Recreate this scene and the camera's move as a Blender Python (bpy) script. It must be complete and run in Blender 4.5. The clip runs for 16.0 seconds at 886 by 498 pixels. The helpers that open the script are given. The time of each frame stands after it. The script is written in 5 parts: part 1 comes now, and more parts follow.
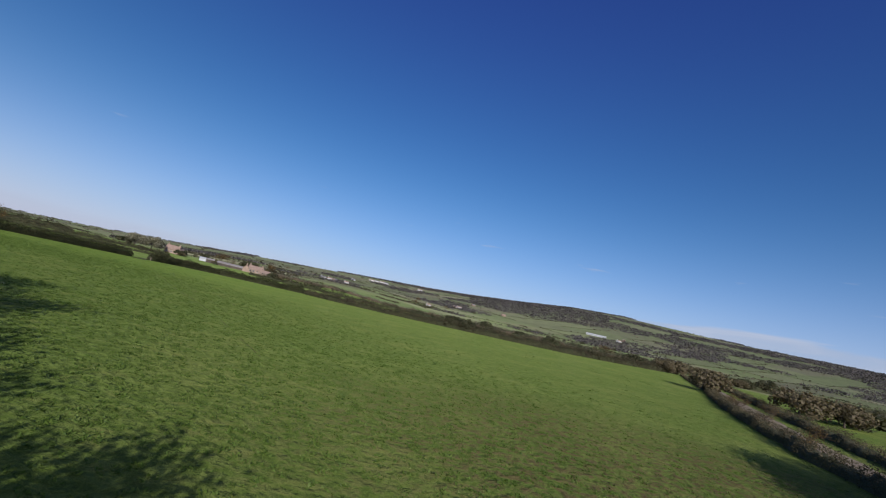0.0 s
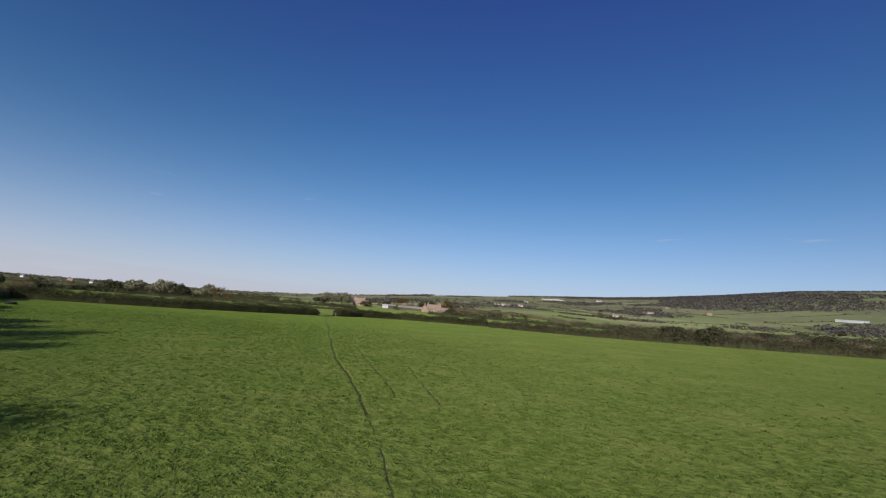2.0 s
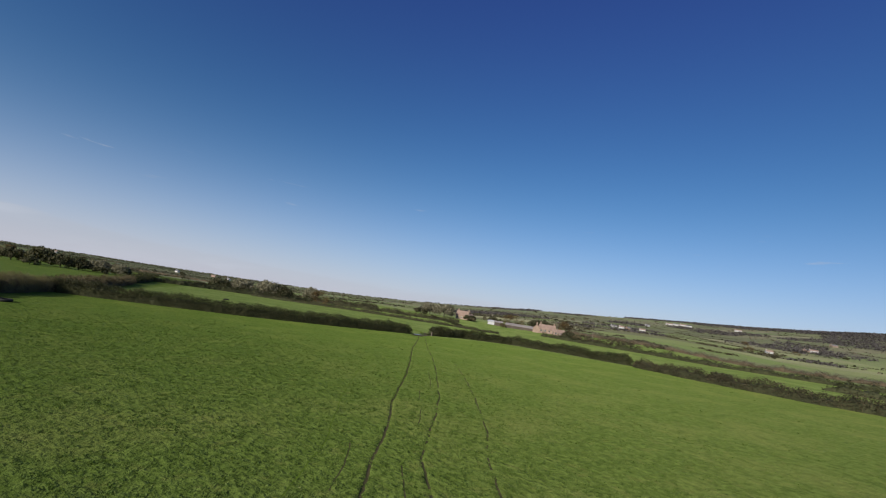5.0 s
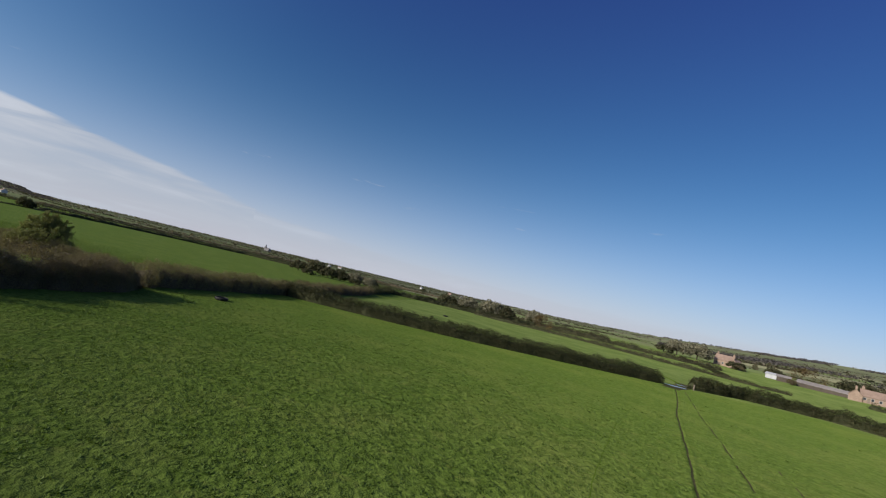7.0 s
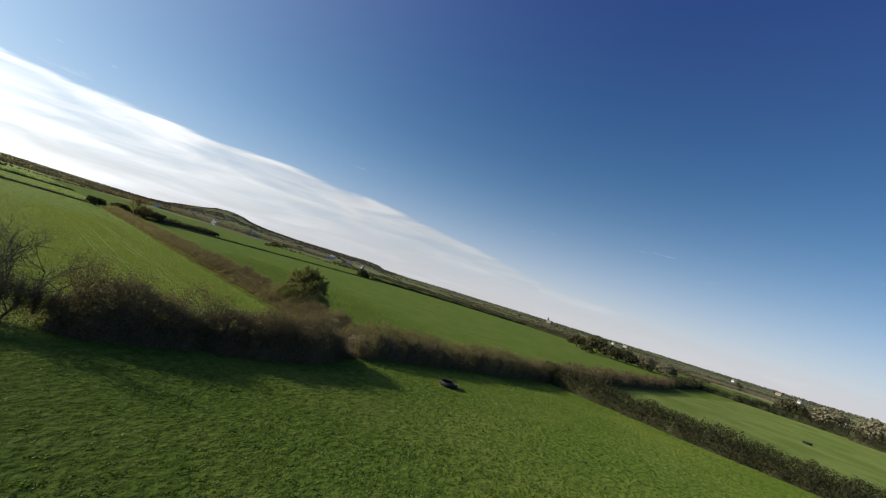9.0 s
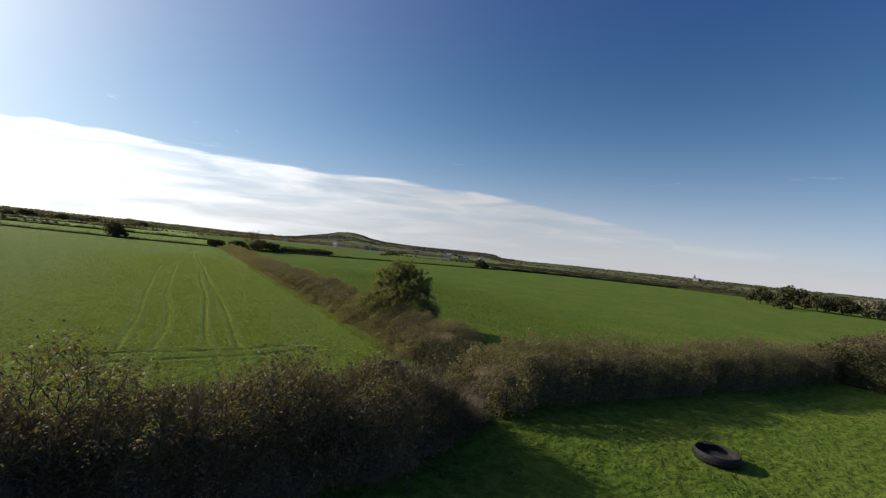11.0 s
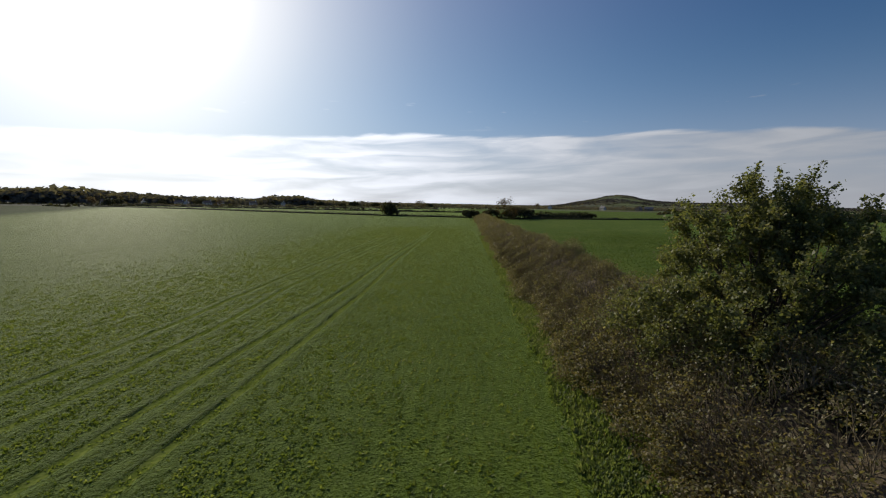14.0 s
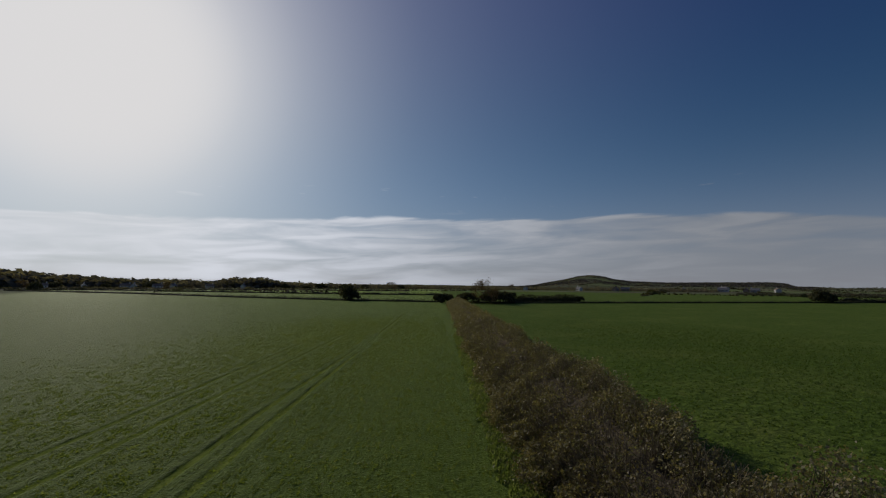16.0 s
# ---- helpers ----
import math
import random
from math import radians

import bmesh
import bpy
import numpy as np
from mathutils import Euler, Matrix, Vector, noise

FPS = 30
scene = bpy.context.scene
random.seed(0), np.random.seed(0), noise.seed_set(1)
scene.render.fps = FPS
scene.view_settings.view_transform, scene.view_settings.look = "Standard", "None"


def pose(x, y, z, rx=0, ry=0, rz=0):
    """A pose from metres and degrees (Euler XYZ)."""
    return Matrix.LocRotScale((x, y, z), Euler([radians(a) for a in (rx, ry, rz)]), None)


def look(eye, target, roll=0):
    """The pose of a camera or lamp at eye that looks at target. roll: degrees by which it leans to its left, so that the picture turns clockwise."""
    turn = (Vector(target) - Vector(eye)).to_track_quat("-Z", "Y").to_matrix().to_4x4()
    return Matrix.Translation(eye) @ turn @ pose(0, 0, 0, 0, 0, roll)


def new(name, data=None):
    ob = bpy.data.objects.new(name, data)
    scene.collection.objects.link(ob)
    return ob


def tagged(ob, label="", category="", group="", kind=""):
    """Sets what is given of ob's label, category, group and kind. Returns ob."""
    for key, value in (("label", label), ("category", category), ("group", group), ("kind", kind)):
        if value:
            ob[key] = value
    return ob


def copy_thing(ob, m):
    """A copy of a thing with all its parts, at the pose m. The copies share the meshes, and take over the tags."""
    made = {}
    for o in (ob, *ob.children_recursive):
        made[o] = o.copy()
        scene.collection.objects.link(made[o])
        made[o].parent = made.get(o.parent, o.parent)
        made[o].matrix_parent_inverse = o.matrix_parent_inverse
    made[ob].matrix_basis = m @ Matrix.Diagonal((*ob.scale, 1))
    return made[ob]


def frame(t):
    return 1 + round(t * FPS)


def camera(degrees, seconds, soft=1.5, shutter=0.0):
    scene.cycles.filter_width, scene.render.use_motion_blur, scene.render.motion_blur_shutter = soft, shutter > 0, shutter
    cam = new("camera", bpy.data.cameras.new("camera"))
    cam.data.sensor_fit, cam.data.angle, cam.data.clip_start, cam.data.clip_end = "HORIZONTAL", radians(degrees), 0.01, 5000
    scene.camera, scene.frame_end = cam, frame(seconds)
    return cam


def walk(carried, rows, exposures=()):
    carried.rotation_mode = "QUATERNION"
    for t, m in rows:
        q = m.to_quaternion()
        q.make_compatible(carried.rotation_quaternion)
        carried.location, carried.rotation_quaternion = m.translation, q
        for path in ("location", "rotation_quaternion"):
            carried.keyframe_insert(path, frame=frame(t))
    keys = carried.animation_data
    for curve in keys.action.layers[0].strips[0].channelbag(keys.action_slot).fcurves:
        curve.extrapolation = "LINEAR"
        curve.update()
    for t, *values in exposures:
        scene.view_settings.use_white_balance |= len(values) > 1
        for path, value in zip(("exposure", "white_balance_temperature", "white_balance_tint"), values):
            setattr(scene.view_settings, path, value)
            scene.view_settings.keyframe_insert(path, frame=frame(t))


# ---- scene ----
cam = camera(90.4, 16.0, soft=1.15)
# t, x, y, z, yaw, pitch, roll
PATH = [
    (0.0, -0.00, -0.00, 5.78, 0.03, 8.88, -13.51),
    (0.5, -1.98, 7.51, 6.19, 6.30, 8.04, -16.92),
    (1.0, -5.05, 14.82, 6.03, 12.87, 5.92, -11.08),
    (1.5, -8.50, 21.95, 5.74, 21.31, 5.52, -8.70),
    (2.0, -13.04, 29.44, 6.24, 22.60, 8.00, -4.89),
    (2.5, -17.61, 37.34, 6.92, 30.71, 9.32, -6.97),
    (3.0, -22.36, 44.55, 7.52, 35.10, 10.46, -4.18),
    (5.5, -38.40, 68.39, 9.58, 38.86, 5.99, -11.78),
    (6.0, -42.83, 73.43, 9.86, 48.93, 5.51, -15.19),
    (6.5, -47.89, 77.80, 9.89, 56.04, 6.80, -17.47),
    (7.0, -54.64, 81.05, 9.40, 65.18, 5.42, -13.44),
    (7.5, -61.03, 84.40, 9.26, 69.98, 5.91, -13.67),
    (8.0, -67.99, 86.02, 9.46, 78.24, 7.66, -16.87),
    (8.5, -75.56, 87.10, 9.78, 91.04, 7.07, -18.47),
    (9.0, -82.80, 86.17, 9.87, 101.84, 5.06, -17.13),
    (9.5, -89.92, 84.09, 9.21, 110.20, 2.61, -12.37),
    (10.0, -95.91, 81.43, 8.63, 115.31, 1.44, -6.73),
    (12.5, -120.14, 70.80, 8.02, 128.63, -2.26, -13.91),
    (13.0, -124.37, 67.70, 7.62, 138.25, -5.63, -16.94),
    (13.5, -127.88, 63.82, 6.78, 145.60, -6.40, -13.50),
    (14.0, -131.15, 58.72, 5.95, 151.27, -5.91, -0.80),
    (14.5, -134.43, 53.09, 5.50, 145.78, -2.75, 4.26),
    (15.0, -138.19, 47.59, 5.35, 143.91, 3.84, -4.11),
    (15.5, -141.54, 42.50, 5.75, 148.79, 5.42, 0.43),
    (16.0, -145.15, 37.48, 6.50, 147.86, 4.64, -0.46),
]
walk(cam, [(t, pose(x, y, z, 90 + p, r, w)) for t, x, y, z, w, p, r in PATH],
     exposures=[(0.0, 0.0, 6050, 14), (1.5, 0.0, 6600, 12), (7.0, 0.06, 6580, 10), (9.0, 0.25, 7150, 8), (10.2, 0.25, 7200, 8), (12.5, -0.1, 6900, 9),
                (13.5, -0.18, 6850, 10), (14.5, -0.62, 6750, 10), (15.0, -0.7, 6720, 10), (15.5, -1.0, 6680, 10), (16.0, -1.2, 6650, 10)])

# ---- sky and sun ----
SUN_AZ, SUN_EL = radians(-82.0), radians(22.5)
SUN_DIR = Vector((math.cos(SUN_EL) * math.cos(SUN_AZ), math.cos(SUN_EL) * math.sin(SUN_AZ), math.sin(SUN_EL)))


def sky_world():
    world = bpy.data.worlds.new("sky")
    scene.world = world
    world.use_nodes = True
    nt = world.node_tree
    nt.nodes.clear()

    def node(kind, **kw):
        n = nt.nodes.new(kind)
        for key, value in kw.items():
            if key == "op":
                n.operation = value
            elif key == "blend":
                n.blend_type = value
            else:
                n.inputs[int(key[1:])].default_value = value
        return n

    def join(a, b, i=0, o=0):
        nt.links.new(a.outputs[o], b.inputs[i])

    def math_node(op, a, b=None, c=None):
        n = node("ShaderNodeMath", op=op)
        for i, v in enumerate((a, b, c)):
            if v is None:
                continue
            if isinstance(v, (int, float)):
                n.inputs[i].default_value = v
            else:
                nt.links.new(v, n.inputs[i])
        return n.outputs[0]

    sky = nt.nodes.new("ShaderNodeTexSky")
    sky.sky_type = "NISHITA"
    sky.sun_disc = False
    sky.sun_elevation = SUN_EL
    sky.sun_rotation = math.atan2(SUN_DIR.x, SUN_DIR.y)
    sky.altitude, sky.air_density, sky.dust_density, sky.ozone_density = 50.0, 0.75, 0.35, 3.0
    coord = nt.nodes.new("ShaderNodeTexCoord")
    sep = nt.nodes.new("ShaderNodeSeparateXYZ")
    join(coord, sep)
    x, y, z = sep.outputs
    elev = math_node("ARCSINE", z)
    az = math_node("ARCTAN2", y, x)
    # turn the seam away from the clouds: 0..1 for azimuth 0..360 degrees
    turn = math_node("FRACT", math_node("ADD", math_node("DIVIDE", az, 2 * math.pi), 1.0))
    edge = nt.nodes.new("ShaderNodeValToRGB")
    nt.links.new(turn, edge.inputs[0])
    stops = [(0, 5.0), (55, 6.3), (75, 4.8), (110, 2.0), (140, 2.1), (158, 2.6), (178, 4.1), (188, 6.0),
             (198, 7.7), (212, 8.6), (245, 8.7), (273, 7.4), (300, 6.0), (359, 5.0)]
    ramp = edge.color_ramp
    while len(ramp.elements) < len(stops):
        ramp.elements.new(0.5)
    for e, (a, h) in zip(ramp.elements, stops):
        e.position, e.color = a / 360, (h / 10, h / 10, h / 10, 1)
    edge_rad = math_node("MULTIPLY", edge.outputs[0], radians(10))
    # streaks, long along the horizon
    pos = nt.nodes.new("ShaderNodeCombineXYZ")
    nt.links.new(math_node("MULTIPLY", az, 3.6), pos.inputs[0])
    nt.links.new(math_node("ADD", math_node("MULTIPLY", elev, 27.0), math_node("MULTIPLY", az, 0.9)), pos.inputs[1])
    streak = nt.nodes.new("ShaderNodeTexNoise")
    streak.inputs["Scale"].default_value = 1.5
    streak.inputs["Detail"].default_value = 8.0
    streak.inputs["Roughness"].default_value = 0.52
    streak.inputs["Distortion"].default_value = 0.5
    join(pos, streak)
    s = streak.outputs[0]
    wob = math_node("MULTIPLY", math_node("SUBTRACT", s, 0.5), radians(1.6))
    top = nt.nodes.new("ShaderNodeMapRange")
    top.interpolation_type = "SMOOTHSTEP"
    nt.links.new(math_node("SUBTRACT", math_node("ADD", edge_rad, wob), elev), top.inputs[0])
    top.inputs[1].default_value, top.inputs[2].default_value = 0.0, radians(0.55)
    body = nt.nodes.new("ShaderNodeMapRange")
    nt.links.new(s, body.inputs[0])
    body.inputs[1].default_value, body.inputs[2].default_value = 0.34, 0.62
    body.inputs[3].default_value, body.inputs[4].default_value = 0.42, 0.98
    # the band is thick towards the sun side and thin opposite
    thick = nt.nodes.new("ShaderNodeMapRange")
    nt.links.new(edge.outputs[0], thick.inputs[0])
    thick.inputs[1].default_value, thick.inputs[2].default_value = 0.2, 0.8
    thick.inputs[3].default_value, thick.inputs[4].default_value = 0.3, 1.0
    mask = math_node("MULTIPLY", math_node("MULTIPLY", top.outputs[0], body.outputs[0]), thick.outputs[0])
    # small wisps above the band
    pos2 = nt.nodes.new("ShaderNodeCombineXYZ")
    nt.links.new(math_node("MULTIPLY", az, 7.0), pos2.inputs[0])
    nt.links.new(math_node("MULTIPLY", elev, 45.0), pos2.inputs[1])
    wisp = nt.nodes.new("ShaderNodeTexNoise")
    wisp.inputs["Scale"].default_value = 1.3
    wisp.inputs["Detail"].default_value = 6.0
    join(pos2, wisp)
    w1 = nt.nodes.new("ShaderNodeMapRange")
    nt.links.new(wisp.outputs[0], w1.inputs[0])
    w1.inputs[1].default_value, w1.inputs[2].default_value = 0.66, 0.78
    w2 = nt.nodes.new("ShaderNodeMapRange")
    nt.links.new(math_node("ABSOLUTE", math_node("SUBTRACT", elev, radians(11.0))), w2.inputs[0])
    w2.inputs[1].default_value, w2.inputs[2].default_value = radians(2.2), radians(0.5)
    mask = math_node("MAXIMUM", mask, math_node("MULTIPLY", math_node("MULTIPLY", w1.outputs[0], w2.outputs[0]), 0.6))
    # brightness of cloud and haze grows towards the sun
    dot = nt.nodes.new("ShaderNodeVectorMath")
    dot.operation = "DOT_PRODUCT"
    join(coord, dot)
    dot.inputs[1].default_value = SUN_DIR
    d = math_node("MAXIMUM", dot.outputs["Value"], 0.0)
    # the white glare of thin haze round the sun
    away = math_node("DIVIDE", math_node("ARCCOSINE", math_node("MINIMUM", dot.outputs["Value"], 0.9999)), math.pi / 2)
    glow = nt.nodes.new("ShaderNodeValToRGB")
    nt.links.new(away, glow.inputs[0])
    fade = [(0, 1.0), (6, 1.0), (10, 0.96), (14, 0.72), (20, 0.4), (27, 0.22), (34, 0.12), (43, 0.066), (54, 0.03), (68, 0.006), (84, 0.0)]
    ramp = glow.color_ramp
    ramp.interpolation = "B_SPLINE"
    while len(ramp.elements) < len(fade):
        ramp.elements.new(0.5)
    for e, (a, h) in zip(ramp.elements, fade):
        e.position, e.color = a / 90, (h, h, h, 1)
    lit = math_node("ADD", CLOUD[0], math_node("MULTIPLY", math_node("POWER", d, 3.0), CLOUD[1]))
    lit = math_node("MULTIPLY", lit, math_node("ADD", 0.68, math_node("MULTIPLY", s, 0.6)))
    cloud = nt.nodes.new("ShaderNodeCombineXYZ")
    for i, k in enumerate((0.92, 1.0, 1.15)):
        nt.links.new(math_node("MULTIPLY", lit, k), cloud.inputs[i])
    tint = nt.nodes.new("ShaderNodeMixRGB")
    tint.blend_type = "MULTIPLY"
    tint.inputs[0].default_value = 1.0
    hue = nt.nodes.new("ShaderNodeMixRGB")
    up = nt.nodes.new("ShaderNodeMapRange")
    up.interpolation_type = "SMOOTHSTEP"
    nt.links.new(elev, up.inputs[0])
    up.inputs[1].default_value, up.inputs[2].default_value = radians(12), radians(48)
    nt.links.new(up.outputs[0], hue.inputs[0])
    hue.inputs[1].default_value, hue.inputs[2].default_value = SKY_TINT, SKY_TOP
    nt.links.new(hue.outputs[0], tint.inputs[2])
    join(sky, tint, 1)
    # pale haze low over the land
    low = math_node("POWER", math_node("DIVIDE", math_node("ABSOLUTE", elev), radians(7.8)), 1.4)
    low = math_node("POWER", 2.718, math_node("MULTIPLY", low, -1.0))
    hazy = nt.nodes.new("ShaderNodeMixRGB")
    nt.links.new(math_node("MULTIPLY", low, 0.85), hazy.inputs[0])
    join(tint, hazy, 1)
    hazy.inputs[2].default_value = (*HAZE, 1)
    mix = nt.nodes.new("ShaderNodeMixRGB")
    nt.links.new(mask, mix.inputs[0])
    join(hazy, mix, 1)
    join(cloud, mix, 2)
    add = nt.nodes.new("ShaderNodeMixRGB")
    nt.links.new(glow.outputs[0], add.inputs[0])
    join(mix, add, 1)
    add.inputs[2].default_value = GLARE
    bg = nt.nodes.new("ShaderNodeBackground")
    bg.inputs[1].default_value = SKY_STRENGTH
    join(add, bg)
    end = nt.nodes.new("ShaderNodeOutputWorld")
    join(bg, end)


SKY_STRENGTH, SKY_TINT, SKY_TOP = 0.10, (0.41, 0.79, 0.96, 1), (0.42, 0.56, 1.13, 1)
GLARE, CLOUD, HAZE = (16.0, 16.0, 16.4, 1), (4.9, 12.0), (5.75, 5.55, 6.5)
sky_world()
sun = new("sun", bpy.data.lights.new("sun", "SUN"))
sun.data.energy, sun.data.angle, sun.data.color = 4.3, radians(0.55), (1.0, 0.93, 0.82)
sun.matrix_world = look((0, 0, 60), Vector((0, 0, 60)) - SUN_DIR)


# ---- materials ----
def material(name, build, rough=0.8, spec=0.3):
    """A material whose colour is made by build(nodes helper)."""
    m = bpy.data.materials.new(name)
    m.use_nodes = True
    nt = m.node_tree
    bsdf = nt.nodes["Principled BSDF"]
    bsdf.inputs["Roughness"].default_value = rough
    bsdf.inputs["Specular IOR Level"].default_value = spec
    build(nt, bsdf)
    return m


def nd(nt, kind, **values):
    n = nt.nodes.new(kind)
    for key, value in values.items():
        n.inputs[key.replace("_", " ")].default_value = value
    return n


def lk(nt, a, b):
    nt.links.new(a, b)


def ramp_node(nt, src, stops):
    n = nt.nodes.new("ShaderNodeValToRGB")
    e = n.color_ramp.elements
    while len(e) < len(stops):
        e.new(0.5)
    for el, (p, c) in zip(e, stops):
        el.position, el.color = p, (*c, 1)
    lk(nt, src, n.inputs[0])
    return n.outputs[0]


def mixc(nt, fac, a, b, blend="MIX"):
    n = nt.nodes.new("ShaderNodeMixRGB")
    n.blend_type = blend
    for i, v in enumerate((fac, a, b)):
        if isinstance(v, (int, float)):
            n.inputs[i].default_value = v
        elif isinstance(v, tuple):
            n.inputs[i].default_value = (*v, 1)
        else:
            lk(nt, v, n.inputs[i])
    return n.outputs[0]


def mth(nt, op, a, b=0.0):
    n = nt.nodes.new("ShaderNodeMath")
    n.operation = op
    for i, v in enumerate((a, b)):
        if isinstance(v, (int, float)):
            n.inputs[i].default_value = v
        else:
            lk(nt, v, n.inputs[i])
    return n.outputs[0]


def step(nt, v, lo, hi):
    n = nt.nodes.new("ShaderNodeMapRange")
    n.interpolation_type = "SMOOTHSTEP"
    lk(nt, v, n.inputs[0])
    n.inputs[1].default_value, n.inputs[2].default_value = lo, hi
    return n.outputs[0]


def noise_node(nt, vec, scale, detail=4.0, rough=0.55, distort=0.0):
    n = nd(nt, "ShaderNodeTexNoise", Scale=scale, Detail=detail, Roughness=rough, Distortion=distort)
    if vec is not None:
        lk(nt, vec, n.inputs["Vector"])
    return n.outputs[0]


def bump(nt, bsdf, height, dist=0.1, strength=1.0):
    b = nd(nt, "ShaderNodeBump", Strength=strength, Distance=dist)
    lk(nt, height, b.inputs["Height"])
    lk(nt, b.outputs[0], bsdf.inputs["Normal"])


def leaf_material(name, stops, through_light=0.35, rough=0.6, spec=0.2):
    """Leaves, each with its own colour; part of the light passes through."""
    m = bpy.data.materials.new(name)
    m.use_nodes = True
    nt = m.node_tree
    bsdf = nt.nodes["Principled BSDF"]
    bsdf.inputs["Roughness"].default_value = rough
    bsdf.inputs["Specular IOR Level"].default_value = spec
    geo = nt.nodes.new("ShaderNodeNewGeometry")
    obj = nt.nodes.new("ShaderNodeTexCoord")
    big = noise_node(nt, obj.outputs["Object"], 0.35, 3.0)
    v = mth(nt, "ADD", mth(nt, "MULTIPLY", geo.outputs["Random Per Island"], 0.75), mth(nt, "MULTIPLY", mth(nt, "SUBTRACT", big, 0.37), 0.9))
    col = ramp_node(nt, v, stops)
    lk(nt, col, bsdf.inputs["Base Color"])
    tr = nt.nodes.new("ShaderNodeBsdfTranslucent")
    lk(nt, mixc(nt, 1.0, col, (1.25, 1.2, 0.6), "MULTIPLY"), tr.inputs[0])
    mix = nt.nodes.new("ShaderNodeMixShader")
    mix.inputs[0].default_value = through_light
    lk(nt, bsdf.outputs[0], mix.inputs[1])
    lk(nt, tr.outputs[0], mix.inputs[2])
    lk(nt, mix.outputs[0], nt.nodes["Material Output"].inputs[0])
    return m


def field_mask(nt, pos, ax, ay, bx, by, soft=0.6):
    """1 on the left of the line from a to b."""
    d = Vector((bx - ax, by - ay)).normalized()
    sep = nt.nodes.new("ShaderNodeSeparateXYZ")
    lk(nt, pos, sep.inputs[0])
    v = mth(nt, "ADD", mth(nt, "MULTIPLY", mth(nt, "SUBTRACT", sep.outputs[0], ax), -d.y),
            mth(nt, "MULTIPLY", mth(nt, "SUBTRACT", sep.outputs[1], ay), d.x))
    return step(nt, v, -soft, soft)


def ground_build(nt, bsdf):
    pos = nt.nodes.new("ShaderNodeNewGeometry").outputs["Position"]
    fine = noise_node(nt, pos, 7.0, 6.0, 0.65)
    clump = noise_node(nt, pos, 1.6, 5.0, 0.68)
    patch = noise_node(nt, pos, 0.10, 4.0, 0.55)
    wide = noise_node(nt, pos, 0.02, 3.0)
    # dips between clumps are darker: soil, and their shade put into the colour
    pasture = mixc(nt, step(nt, clump, 0.38, 0.62), (0.082, 0.132, 0.022), (0.15, 0.222, 0.044))
    pasture = mixc(nt, mth(nt, "MULTIPLY", step(nt, patch, 0.42, 0.72), 0.5), pasture, (0.215, 0.252, 0.064))
    pasture = mixc(nt, mth(nt, "MULTIPLY", step(nt, fine, 0.48, 0.68), 0.32), pasture, (0.05, 0.09, 0.014))
    dead = mth(nt, "MULTIPLY", step(nt, noise_node(nt, pos, 2.4, 5.0, 0.7), 0.62, 0.78), step(nt, patch, 0.45, 0.7))
    pasture = mixc(nt, mth(nt, "MULTIPLY", dead, 0.45), pasture, (0.2, 0.165, 0.06))
    # hummocks of dung-fed grass and poached hollows
    hum = noise_node(nt, pos, 0.62, 4.0, 0.62)
    pasture = mixc(nt, mth(nt, "MULTIPLY", step(nt, hum, 0.5, 0.68), 0.32), pasture, (0.066, 0.118, 0.018))
    pasture = mixc(nt, mth(nt, "MULTIPLY", step(nt, hum, 0.46, 0.33), 0.4), pasture, (0.2, 0.225, 0.06))
    poach = noise_node(nt, pos, 3.6, 3.0, 0.6)
    pasture = mixc(nt, mth(nt, "MULTIPLY", step(nt, poach, 0.6, 0.7), 0.4), pasture, (0.035, 0.055, 0.012))
    # ground trodden brown by cattle near the lane
    trod = nt.nodes.new("ShaderNodeVectorMath")
    trod.operation = "DISTANCE"
    lk(nt, pos, trod.inputs[0])
    trod.inputs[1].default_value = (14.0, 25.0, 0.0)
    tread = mth(nt, "MULTIPLY", step(nt, mth(nt, "ADD", trod.outputs["Value"], mth(nt, "MULTIPLY", patch, 22.0)), 40.0, 18.0), step(nt, clump, 0.44, 0.58))
    pasture = mixc(nt, mth(nt, "MULTIPLY", tread, 0.85), pasture, (0.11, 0.076, 0.038))
    # the pasture's tint shifts from yellower at the west end to bluer in the east
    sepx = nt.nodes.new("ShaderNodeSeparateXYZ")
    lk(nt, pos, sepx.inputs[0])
    eastern = step(nt, mth(nt, "ADD", sepx.outputs[0], mth(nt, "MULTIPLY", patch, 40.0)), -95.0, 5.0)
    pasture = mixc(nt, 1.0, pasture, mixc(nt, eastern, (0.77, 0.8, 0.68), (0.83, 0.77, 0.88)), "MULTIPLY")
    row = nd(nt, "ShaderNodeMapping")
    lk(nt, pos, row.inputs["Vector"])
    row.vector_type = "TEXTURE"
    row.inputs["Rotation"].default_value = (0, 0, radians(58.6))
    row.inputs["Scale"].default_value = (1.6, 0.2, 1.0)
    rows = noise_node(nt, row.outputs[0], 1.0, 4.0, 0.6)
    band = nd(nt, "ShaderNodeMapping")
    lk(nt, pos, band.inputs["Vector"])
    band.vector_type = "TEXTURE"
    band.inputs["Rotation"].default_value = (0, 0, radians(58.6))
    band.inputs["Scale"].default_value = (50.0, 1.6, 1.0)
    bands = noise_node(nt, band.outputs[0], 1.0, 2.0, 0.5)
    speck = noise_node(nt, pos, 9.0, 4.0, 0.65)
    ley = mixc(nt, step(nt, rows, 0.34, 0.66), (0.09, 0.148, 0.012), (0.15, 0.218, 0.022))
    ley = mixc(nt, mth(nt, "MULTIPLY", step(nt, patch, 0.4, 0.7), 0.4), ley, (0.125, 0.19, 0.021))
